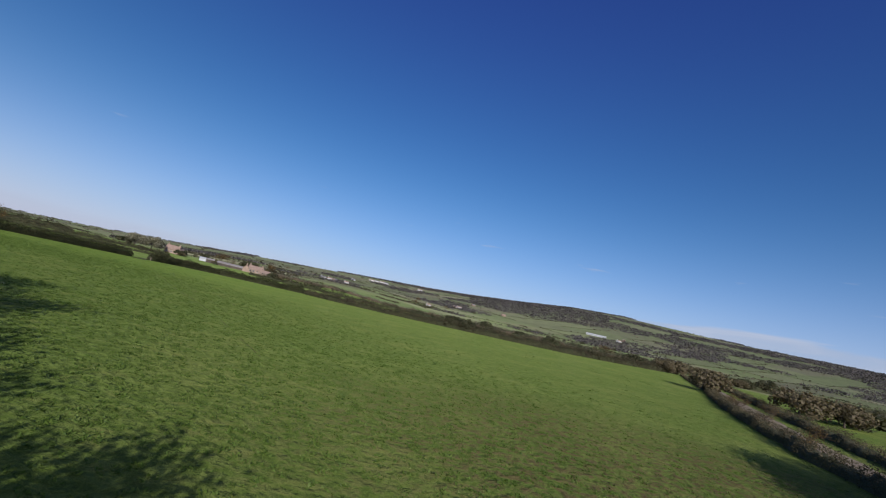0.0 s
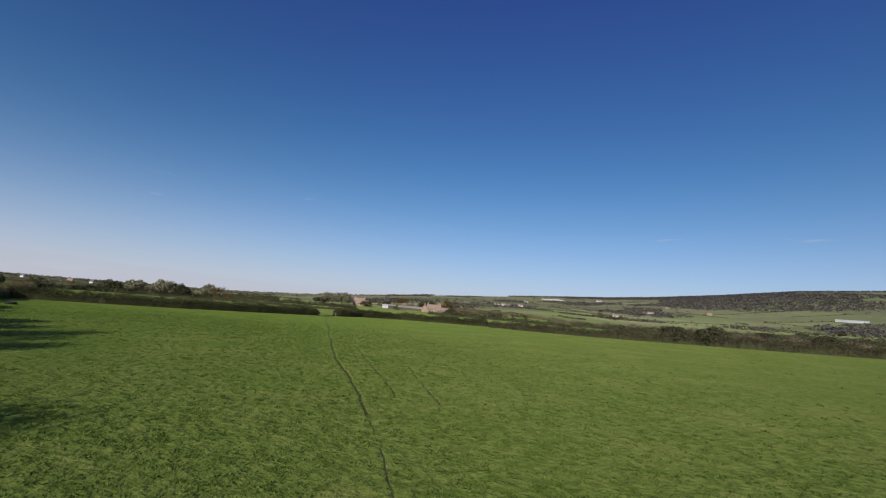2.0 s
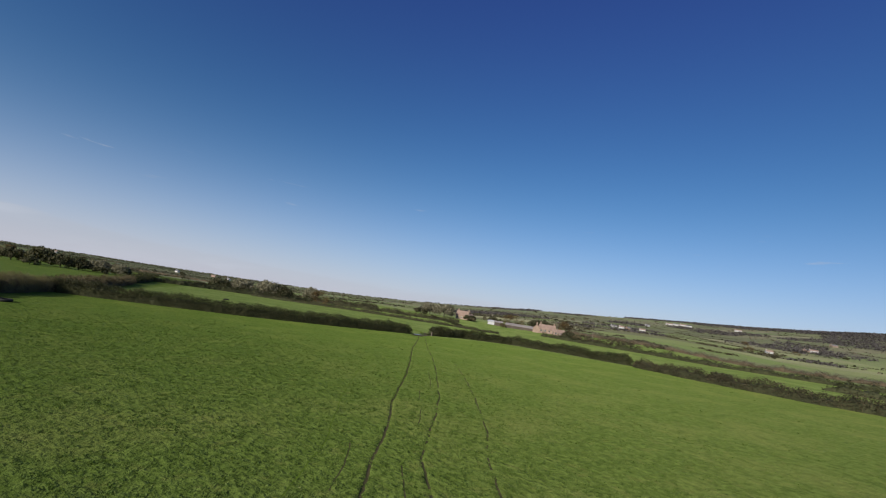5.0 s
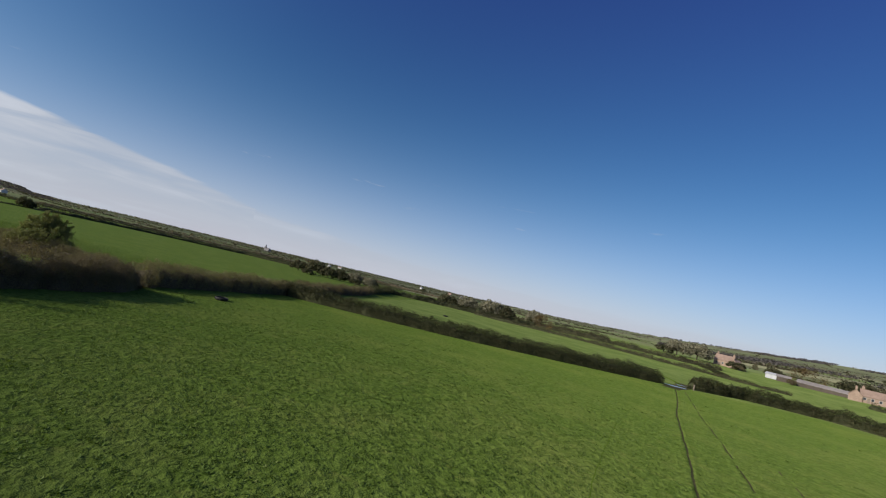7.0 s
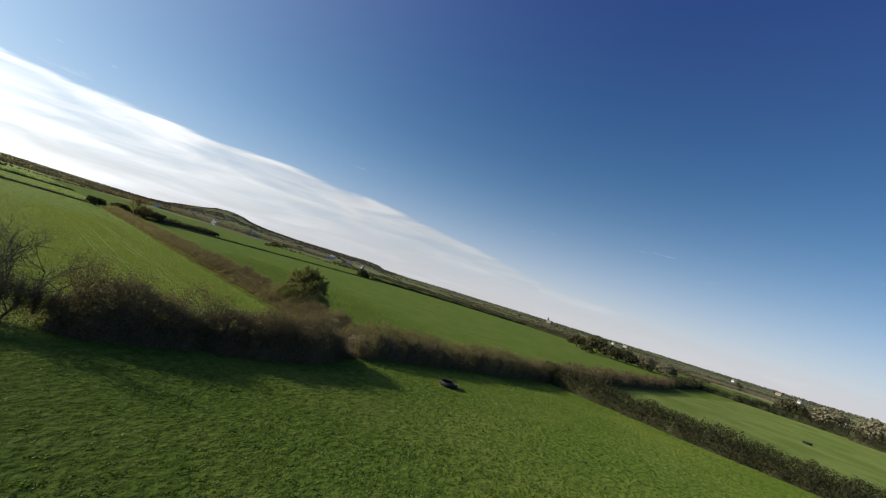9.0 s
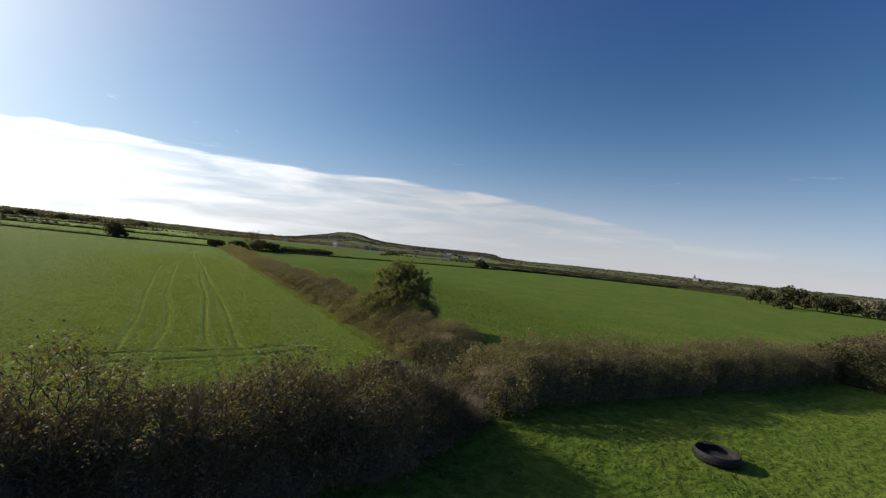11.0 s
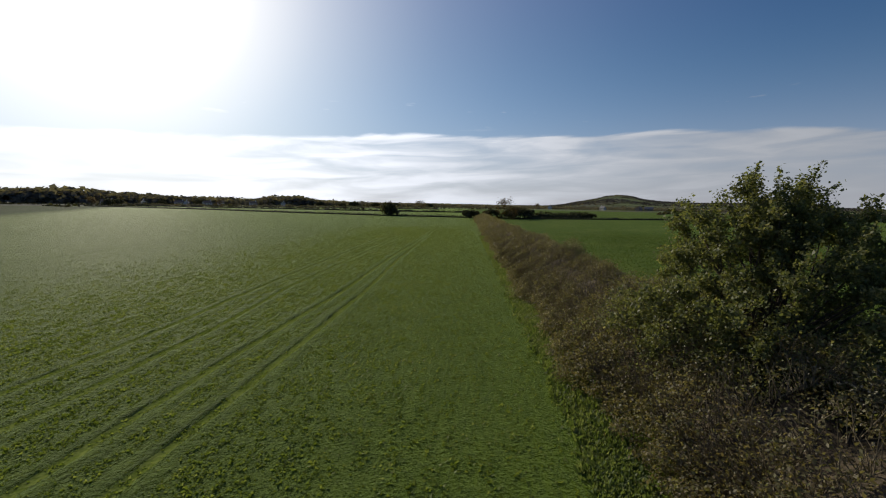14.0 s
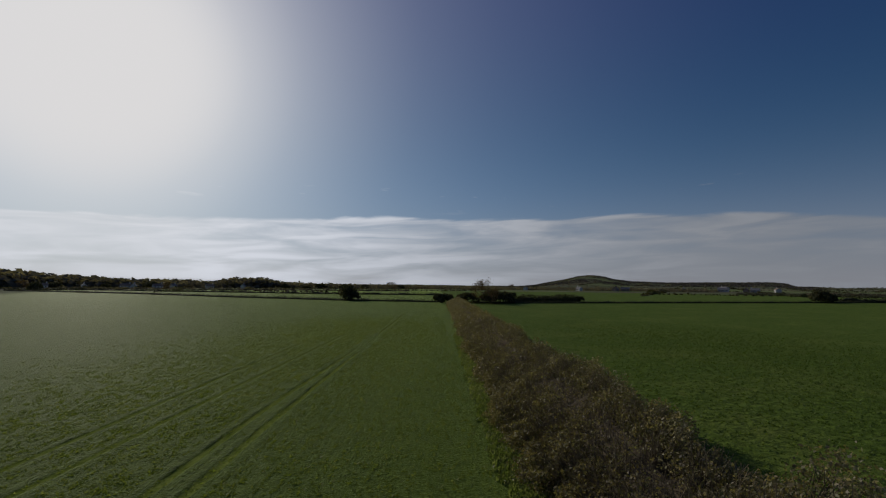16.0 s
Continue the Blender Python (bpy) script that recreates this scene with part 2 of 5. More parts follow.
    ley = mixc(nt, mth(nt, "MULTIPLY", step(nt, bands, 0.45, 0.62), 0.4), ley, (0.132, 0.198, 0.023))
    ley = mixc(nt, 1.0, ley, (0.93, 0.95, 0.5), "MULTIPLY")
    lump = noise_node(nt, pos, 2.2, 4.0, 0.6)
    ley = mixc(nt, mth(nt, "MULTIPLY", step(nt, lump, 0.5, 0.66), 0.4), ley, (0.055, 0.096, 0.01))
    ley = mixc(nt, mth(nt, "MULTIPLY", step(nt, speck, 0.52, 0.68), 0.5), ley, (0.03, 0.056, 0.007))
    ley = mixc(nt, mth(nt, "MULTIPLY", step(nt, speck, 0.38, 0.28), 0.7), ley, (0.22, 0.27, 0.09))
    # the hedged fields lie west of the open pasture
    inner = step(nt, mth(nt, "ADD", sepx.outputs[0], mth(nt, "MULTIPLY", patch, 16.0)), -58.0, -78.0)
    south = mth(nt, "MULTIPLY", field_mask(nt, pos, -90.0, 54.0, -133.5, 71.0), inner)
    east = field_mask(nt, pos, -137.5, 66.0, -242.0, -110.0)
    beyond = mth(nt, "MULTIPLY", field_mask(nt, pos, -90.0, 46.0, -163.0, 92.0), inner)
    west = mixc(nt, 1.0, pasture, (0.86, 0.86, 0.88), "MULTIPLY")
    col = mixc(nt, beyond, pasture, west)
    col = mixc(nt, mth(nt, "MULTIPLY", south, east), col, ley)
    # paler, tired grass beyond the clipped hedge
    tired = mth(nt, "MAXIMUM", field_mask(nt, pos, -164.0, 88.5, -129.8, 178.0), field_mask(nt, pos, -128.0, 214.0, 140.0, 225.0))
    col = mixc(nt, mth(nt, "MULTIPLY", tired, mth(nt, "SUBTRACT", 1.0, beyond)), col, mixc(nt, step(nt, patch, 0.35, 0.65), (0.085, 0.125, 0.03), (0.13, 0.17, 0.05)))
    # far off: a patchwork of fields between the hedgerows
    mp = nd(nt, "ShaderNodeMapping")
    lk(nt, pos, mp.inputs["Vector"])
    mp.inputs["Rotation"].default_value = (0, 0, radians(-FAR_TURN))
    mp.inputs["Location"].default_value = (500.0, 500.0, 0)
    cell = nt.nodes.new("ShaderNodeVectorMath")
    cell.operation = "DIVIDE"
    lk(nt, mp.outputs[0], cell.inputs[0])
    cell.inputs[1].default_value = (*FAR_CELL, 1e6)
    flo = nt.nodes.new("ShaderNodeVectorMath")
    flo.operation = "FLOOR"
    lk(nt, cell.outputs[0], flo.inputs[0])
    wn = nt.nodes.new("ShaderNodeTexWhiteNoise")
    lk(nt, flo.outputs[0], wn.inputs["Vector"])
    far = ramp_node(nt, wn.outputs["Value"], [(0.0, (0.105, 0.145, 0.05)), (0.2, (0.165, 0.185, 0.085)), (0.38, (0.08, 0.083, 0.05)), (0.5, (0.12, 0.155, 0.058)),
                                            (0.62, (0.175, 0.16, 0.1)), (0.74, (0.09, 0.08, 0.06)), (0.86, (0.12, 0.155, 0.058)), (1.0, (0.22, 0.205, 0.135))])
    mottle = noise_node(nt, pos, 0.035, 5.0, 0.65)
    far = mixc(nt, mth(nt, "MULTIPLY", step(nt, wide, 0.4, 0.7), 0.3), far, (0.1, 0.1, 0.07))
    far = mixc(nt, mth(nt, "MULTIPLY", step(nt, mottle, 0.52, 0.68), 0.35), far, (0.09, 0.085, 0.06))
    off = nt.nodes.new("ShaderNodeVectorMath")
    off.operation = "DISTANCE"
    lk(nt, pos, off.inputs[0])
    off.inputs[1].default_value = (-170.0, -10.0, 0.0)
    moor = mixc(nt, step(nt, mottle, 0.42, 0.6), (0.1, 0.1, 0.075), (0.07, 0.068, 0.056))
    far = mixc(nt, mth(nt, "MULTIPLY", step(nt, off.outputs["Value"], 800.0, 1400.0), 0.5), far, moor)
    col = mixc(nt, step(nt, off.outputs["Value"], 400.0, 425.0), col, far)
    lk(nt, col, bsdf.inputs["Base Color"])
    # turf throws more light back the way it came
    short = mth(nt, "MAXIMUM", mth(nt, "MULTIPLY", south, east), beyond)
    lk(nt, mth(nt, "MULTIPLY", mth(nt, "SUBTRACT", 1.0, short), 0.8), bsdf.inputs["Diffuse Roughness"])
    # waxy blades shine towards the sun
    sown = mth(nt, "MULTIPLY", south, east)
    lk(nt, mth(nt, "ADD", 0.025, mth(nt, "MULTIPLY", sown, 0.02)), bsdf.inputs["Specular IOR Level"])
    lk(nt, mth(nt, "SUBTRACT", 0.9, mth(nt, "MULTIPLY", sown, 0.2)), bsdf.inputs["Roughness"])
    bsdf.inputs["Specular Tint"].default_value = (0.75, 1.0, 0.2, 1)
    # the soft sheen of blades seen along the ground
    lk(nt, mth(nt, "ADD", 0.05, mth(nt, "MULTIPLY", mth(nt, "MULTIPLY", south, east), 0.45)), bsdf.inputs["Sheen Weight"])
    bsdf.inputs["Sheen Roughness"].default_value = 0.32
    bsdf.inputs["Sheen Tint"].default_value = (0.76, 1.0, 0.28, 1)
    tussock = noise_node(nt, pos, 2.5, 1.5, 0.45)
    h = mth(nt, "ADD", mth(nt, "ADD", mth(nt, "MULTIPLY", clump, 1.4), mth(nt, "MULTIPLY", tussock, 1.1)), mth(nt, "ADD", mth(nt, "MULTIPLY", fine, 0.4), mth(nt, "SUBTRACT", mth(nt, "MULTIPLY", hum, 0.9), mth(nt, "MULTIPLY", poach, 0.3))))
    h2 = mth(nt, "ADD", mth(nt, "MULTIPLY", rows, 0.8), mth(nt, "ADD", mth(nt, "MULTIPLY", speck, 0.9), mth(nt, "MULTIPLY", lump, 0.7)))
    h2 = mth(nt, "MULTIPLY", h2, 2.3)
    h = mth(nt, "MULTIPLY", h, mth(nt, "SUBTRACT", 1.0, mth(nt, "MULTIPLY", beyond, 0.5)))
    flat = nt.nodes.new("ShaderNodeMixRGB")
    lk(nt, mth(nt, "MULTIPLY", south, east), flat.inputs[0])
    lk(nt, h, flat.inputs[1])
    lk(nt, h2, flat.inputs[2])
    bump(nt, bsdf, flat.outputs[0], 0.24, 1.0)


FAR_TURN, FAR_CELL = 28.0, (150.0, 95.0)
GROUND = material("meadow", ground_build, 0.9, 0.025)
# palest stops of pasture and ley blades: sunlit tips and glints as colour
GRASS_PASTURE = leaf_material("grass_blades_pasture", [(0.0, (0.064, 0.106, 0.017)), (0.45, (0.089, 0.145, 0.024)), (0.8, (0.125, 0.185, 0.036)), (1.0, (0.21, 0.25, 0.08))], 0.35)
GRASS_VERGE = leaf_material("verge_leaves", [(0.0, (0.092, 0.14, 0.034)), (0.5, (0.145, 0.2, 0.058)), (1.0, (0.29, 0.32, 0.15))], 0.5)
GRASS_WEST = leaf_material("grass_blades_west", [(0.0, (0.066, 0.112, 0.017)), (0.5, (0.094, 0.15, 0.025)), (1.0, (0.14, 0.185, 0.045))], 0.4)
GRASS_LEY = leaf_material("grass_blades_ley", [(0.0, (0.11, 0.16, 0.026)), (0.5, (0.165, 0.22, 0.04)), (0.82, (0.25, 0.3, 0.08)), (1.0, (0.36, 0.41, 0.15))], 0.5)
# the last two pale stops paint in scattered sunlit leaves
LEAF_BROWN = leaf_material("bramble_leaves", [(0.0, (0.103, 0.089, 0.049)), (0.25, (0.168, 0.139, 0.075)), (0.45, (0.148, 0.152, 0.067)), (0.62, (0.245, 0.204, 0.116)), (0.76, (0.174, 0.181, 0.071)), (0.86, (0.300, 0.262, 0.178)), (1.0, (0.440, 0.400, 0.300))], 0.45, 0.5)
LEAF_THORN = leaf_material("thorn_hedge_leaves", [(0.0, (0.090, 0.072, 0.046)), (0.4, (0.140, 0.112, 0.068)), (0.7, (0.158, 0.138, 0.072)), (1.0, (0.225, 0.180, 0.112))], 0.36)
LEAF_OLIVE = leaf_material("hawthorn_leaves", [(0.0, (0.026, 0.032, 0.012)), (0.4, (0.042, 0.049, 0.018)), (0.7, (0.062, 0.063, 0.026)), (1.0, (0.101, 0.088, 0.044))], 0.25)
LEAF_TREE = leaf_material("tree_leaves", [(0.0, (0.09, 0.11, 0.042)), (0.45, (0.145, 0.165, 0.065)), (0.8, (0.215, 0.22, 0.1)), (1.0, (0.38, 0.35, 0.21))], 0.5, 0.45)
LEAF_RUST = leaf_material("autumn_leaves", [(0.0, (0.06, 0.035, 0.015)), (0.5, (0.14, 0.09, 0.035)), (1.0, (0.2, 0.15, 0.06))], 0.3)
# paler foliage for distance: the haze in front is put into the leaf colour
LEAF_FAR = leaf_material("far_foliage_hazed", [(0.0, (0.118, 0.115, 0.092)), (0.45, (0.157, 0.146, 0.115)), (0.75, (0.196, 0.176, 0.136)), (1.0, (0.243, 0.207, 0.155))], 0.4, 0.95, 0.0)

# greyed, slightly blue leaves: aerial haze over the hills, painted into the colour
LEAF_HILL = leaf_material("hill_leaves_hazed", [(0.0, (0.068, 0.064, 0.066)), (0.45, (0.094, 0.087, 0.086)), (0.75, (0.118, 0.106, 0.098)), (1.0, (0.158, 0.138, 0.118))], 0.15, 0.95, 0.0)
LEAF_PALE = leaf_material("willow_leaves", [(0.0, (0.13, 0.13, 0.085)), (0.5, (0.2, 0.19, 0.13)), (1.0, (0.3, 0.28, 0.2))], 0.25, 0.8, 0.05)
LEAF_SCRUB = leaf_material("scrub_leaves", [(0.0, (0.045, 0.042, 0.024)), (0.45, (0.07, 0.064, 0.036)), (0.75, (0.095, 0.082, 0.05)), (1.0, (0.15, 0.12, 0.075))], 0.25, 0.7, 0.1)
LEAF_MID = leaf_material("hedgerow_tree_leaves", [(0.0, (0.045, 0.052, 0.028)), (0.45, (0.07, 0.074, 0.04)), (0.75, (0.095, 0.09, 0.052)), (1.0, (0.14, 0.115, 0.07))], 0.3, 0.8, 0.05)


def plain(name, a, b, scale=6.0, rough=0.8, relief=0.0, spec=0.3, metal=0.0):
    def build(nt, bsdf):
        pos = nt.nodes.new("ShaderNodeTexCoord").outputs["Object"]
        n1 = noise_node(nt, pos, scale, 6.0, 0.6)
        n2 = noise_node(nt, pos, scale * 0.17, 3.0)
        v = mth(nt, "ADD", mth(nt, "MULTIPLY", n1, 0.6), mth(nt, "MULTIPLY", n2, 0.4))
        lk(nt, mixc(nt, step(nt, v, 0.35, 0.65), a, b), bsdf.inputs["Base Color"])
        bsdf.inputs["Metallic"].default_value = metal
        if relief:
            bump(nt, bsdf, n1, relief, 0.8)
    return material(name, build, rough, spec)


BARK = plain("bark", (0.05, 0.04, 0.03), (0.11, 0.09, 0.065), 14.0, 0.9, 0.02)
TWIG = plain("twigs", (0.105, 0.083, 0.045), (0.24, 0.195, 0.115), 5.0, 0.9)
# dark colours of the hedge hearts: the shade among inner branches, painted in
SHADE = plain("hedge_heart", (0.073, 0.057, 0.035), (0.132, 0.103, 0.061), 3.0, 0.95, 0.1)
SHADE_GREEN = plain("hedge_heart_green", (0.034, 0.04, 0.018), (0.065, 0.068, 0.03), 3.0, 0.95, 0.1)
SOIL = plain("pressed_turf", (0.07, 0.115, 0.014), (0.115, 0.175, 0.022), 3.0, 1.0, 0.06, 0.0)
MUD = plain("wet_mud", (0.05, 0.055, 0.02), (0.095, 0.08, 0.038), 2.0, 0.95, 0.08, 0.05)
LANE = plain("lane_gravel", (0.14, 0.108, 0.07), (0.31, 0.24, 0.16), 1.2, 0.9, 0.06)
TURF_PALE = plain("bruised_turf", (0.1, 0.14, 0.02), (0.2, 0.24, 0.06), 9.0, 1.0, 0.04, 0.0)
WATER = plain("puddle_water", (0.03, 0.03, 0.03), (0.05, 0.045, 0.04), 2.0, 0.04, 0.0, 0.5)
RUBBER = plain("black_rubber", (0.01, 0.01, 0.01), (0.024, 0.024, 0.024), 9.0, 0.7, 0.01, 0.25)
WALL_STONE = plain("sandstone", (0.26, 0.19, 0.14), (0.35, 0.26, 0.2), 2.0, 0.9, 0.03)
WALL_WHITE = plain("white_render", (0.45, 0.45, 0.44), (0.56, 0.55, 0.53), 1.0, 0.85)
ROOF_TILE = plain("clay_tiles", (0.22, 0.155, 0.12), (0.32, 0.23, 0.18), 3.0, 0.85, 0.05)
ROOF_SLATE = plain("slates", (0.12, 0.12, 0.13), (0.2, 0.19, 0.19), 3.0, 0.7, 0.03)
SHEET_WHITE = plain("white_sheet_metal", (0.36, 0.37, 0.38), (0.46, 0.47, 0.48), 0.6, 0.5)
BARN_WOOD = plain("tarred_boards", (0.06, 0.05, 0.04), (0.11, 0.09, 0.07), 2.0, 0.9)
BARN_ROOF = plain("rusty_sheet", (0.2, 0.18, 0.165), (0.3, 0.27, 0.25), 1.0, 0.8)
GLASS = plain("window_glass", (0.03, 0.035, 0.04), (0.05, 0.055, 0.06), 1.0, 0.08, 0.0, 0.6)
TIMBER = plain("weathered_timber", (0.16, 0.13, 0.1), (0.27, 0.23, 0.18), 5.0, 0.85, 0.01)


# ---- shaping helpers ----
def mesh_np(name, verts, faces, mat, smooth=False):
    """A mesh from arrays: verts (n, 3), faces (m, 3 or 4)."""
    me = bpy.data.meshes.new(name)
    n, k = faces.shape
    me.vertices.add(len(verts))
    me.vertices.foreach_set("co", np.ascontiguousarray(verts, dtype=np.float32).ravel())
    me.loops.add(n * k)
    me.loops.foreach_set("vertex_index", np.ascontiguousarray(faces, dtype=np.int32).ravel())
    me.polygons.add(n)
    me.polygons.foreach_set("loop_start", np.arange(0, n * k, k, dtype=np.int32))
    me.update(calc_edges=True)
    if smooth:
        me.polygons.foreach_set("use_smooth", np.ones(n, dtype=bool))
    me.materials.append(mat)
    return me


def under(name, me, parent, label=""):
    ob = new(name, me)
    ob.parent = parent
    return tagged(ob, label)


def part(name, bm, mat, parent, label=""):
    me = bpy.data.meshes.new(name)
    bm.to_mesh(me)
    bm.free()
    me.materials.append(mat)
    return under(name, me, parent, label)


def thing(name, x, y, z, label, category, group="", kind="", turn=0.0):
    ob = new(name)
    ob.empty_display_size = 0.5
    ob.matrix_world = pose(x, y, z, 0, 0, turn)
    return tagged(ob, label, category, group, kind)


def smooth01(v):
    v = np.clip(v, 0, 1)
    return v * v * (3 - 2 * v)


# the skyline: azimuth in degrees, height of the land in degrees
SKY_AZ = [0, 25, 45, 53, 60, 66, 72, 80, 90, 97, 104, 113, 122, 131, 140, 160, 193, 196, 199.6, 200.4, 202, 204.4, 211, 214.6, 216.4, 217.4, 218.4, 219.4, 220.4, 221.7, 223.4, 225.2, 227.3, 232, 240, 255, 270, 283, 320, 360]
SKY_EL = [2.5, 3.4, 4.1, 4.3, 4.65, 4.9, 4.7, 3.9, 3.1, 2.75, 2.35, 1.8, 1.1, 0.5, 0.15, 0.0, 0.0, -0.05, 0.0, 0.3, 0.42, 0.38, 0.33, 0.46, 0.68, 0.95, 1.1, 1.12, 1.0, 0.68, 0.4, 0.04, -0.2, -0.2, -0.1, -0.1, 0.1, 0.4, 1.5, 2.5]


def land(x, y):
    """Height of the ground."""
    x, y = np.asarray(x, float), np.asarray(y, float)
    u = 0.8 * x + 0.6 * (y - 60) - 5
    near = 0.028 * 12 * np.log1p(np.exp(np.clip(u, -200, 260) / 12))
    dx, dy = x + 70, y - 80
    r = np.hypot(dx, dy)
    az = np.degrees(np.arctan2(dy, dx)) % 360
    north = 4.5 * smooth01((r - 190) / 160) * smooth01((az - 84) / 14) * smooth01((146 - az) / 14)
    # the valley floor climbs a little before the hills
    rise = 12.0 * smooth01((r - 330) / 520) * smooth01((az - 5) / 20) * smooth01((128 - az) / 16)
    top = np.tan(np.radians(np.interp(az, SKY_AZ, SKY_EL))) * 2400 + 7
    t = smooth01((r - 700) / 1700)
    return (near + north + rise) * (1 - t) + top * t


def ground_z(x, y):
    return float(land(x, y))


def side_of(x, y, a, b):
    return (b[0] - a[0]) * (y - a[1]) - (b[1] - a[1]) * (x - a[0])


def ribbon_points(pts, gap):
    """Even points along a smooth line through pts, with directions."""
    p = np.array(pts, float)
    d = np.r_[0, np.cumsum(np.hypot(*(p[1:] - p[:-1]).T))]
    s = np.linspace(0, d[-1], max(2, int(d[-1] / gap) + 1))
    q = np.stack([np.interp(s, d, p[:, i]) for i in range(2)], 1)
    for _ in range(3):
        q[1:-1] = 0.25 * q[:-2] + 0.5 * q[1:-1] + 0.25 * q[2:]
    t = np.gradient(q, axis=0)
    t /= np.maximum(np.linalg.norm(t, axis=1), 1e-9)[:, None]
    return q, t, s


def wave(v, seed, rough=1.0):
    """Smooth pseudo-random wave of a 1-D argument."""
    return (np.sin(v * 1.0 * rough + seed * 1.7) + 0.6 * np.sin(v * 2.3 * rough + seed * 3.1) + 0.4 * np.sin(v * 5.1 * rough + seed * 0.7)) / 2.0


def leaf_quads(c, size, rng, up=0.3, slim=0.6, out=None):
    """Small diamond leaves at the points c, facing out where that is given."""
    n = len(c)
    nrm = rng.normal(size=(n, 3))
    if out is None:
        nrm[:, 2] = np.abs(nrm[:, 2]) + up
    else:
        nrm = 0.55 * nrm + out
    nrm /= np.linalg.norm(nrm, axis=1)[:, None]
    a = np.cross(nrm, rng.normal(size=(n, 3)))
    a /= np.maximum(np.linalg.norm(a, axis=1), 1e-6)[:, None]
    b = np.cross(nrm, a)
    s = (size * rng.uniform(0.6, 1.35, n))[:, None]
    v = np.stack([c + a * s * 0.5, c + b * s * 0.5 * slim + nrm * s * 0.12, c - a * s * 0.5, c - b * s * 0.5 * slim + nrm * s * 0.12], 1).reshape(-1, 3)
    return v, np.arange(4 * n).reshape(n, 4)


def tubes(segs, sides=4):
    """Tapered tubes: rows of (p0, p1, r0, r1)."""
    p0 = np.array([s[0] for s in segs], float)
    p1 = np.array([s[1] for s in segs], float)
    r0 = np.array([s[2] for s in segs], float)[:, None]
    r1 = np.array([s[3] for s in segs], float)[:, None]
    d = p1 - p0
    d /= np.maximum(np.linalg.norm(d, axis=1), 1e-9)[:, None]
    ref = np.where(np.abs(d[:, 2:3]) > 0.9, np.array([[1.0, 0, 0]]), np.array([[0, 0, 1.0]]))
    a = np.cross(d, ref)
    a /= np.linalg.norm(a, axis=1)[:, None]
    b = np.cross(d, a)
    vs = []
    for p, r in ((p0, r0), (p1, r1)):
        for k in range(sides):
            w = 2 * math.pi * k / sides
            vs.append(p + r * (a * math.cos(w) + b * math.sin(w)))
    v = np.stack(vs, 1).reshape(-1, 3)
    base = np.arange(len(segs))[:, None] * (2 * sides)
    f = [np.concatenate([base + k, base + (k + 1) % sides, base + sides + (k + 1) % sides, base + sides + k], 1) for k in range(sides)]
    return v, np.concatenate(f)


# ---- the ground ----
def build_ground():
    radii = [0.0] + list(np.arange(12, 216, 12))
    while radii[-1] < 4750:
        radii.append(radii[-1] * 1.055)
    n = 720
    ang = np.arange(n) * 2 * math.pi / n
    verts = [np.array([[-70.0, 80.0]])] + [np.stack([-70 + r * np.cos(ang), 80 + r * np.sin(ang)], 1) for r in radii[1:]]
    xy = np.concatenate(verts)
    z = land(xy[:, 0], xy[:, 1])
    v = np.c_[xy, z]
    k = np.arange(n)
    faces = []
    for i in range(1, len(radii) - 1):
        a, b = 1 + (i - 1) * n, 1 + i * n
        faces.append(np.stack([a + k, b + k, b + (k + 1) % n, a + (k + 1) % n], 1))
    me = mesh_np("ground", v, np.concatenate(faces), GROUND, True)
    bm = bmesh.new()
    bm.from_mesh(me)
    bm.verts.ensure_lookup_table()
    for j in range(n):
        bm.faces.new((bm.verts[0], bm.verts[1 + j], bm.verts[1 + (j + 1) % n]))
    bm.normal_update()
    bm.to_mesh(me)
    bm.free()
    tagged(new("ground", me), "green pasture and grass fields rolling to distant hills", "ground", kind="structure")


build_ground()


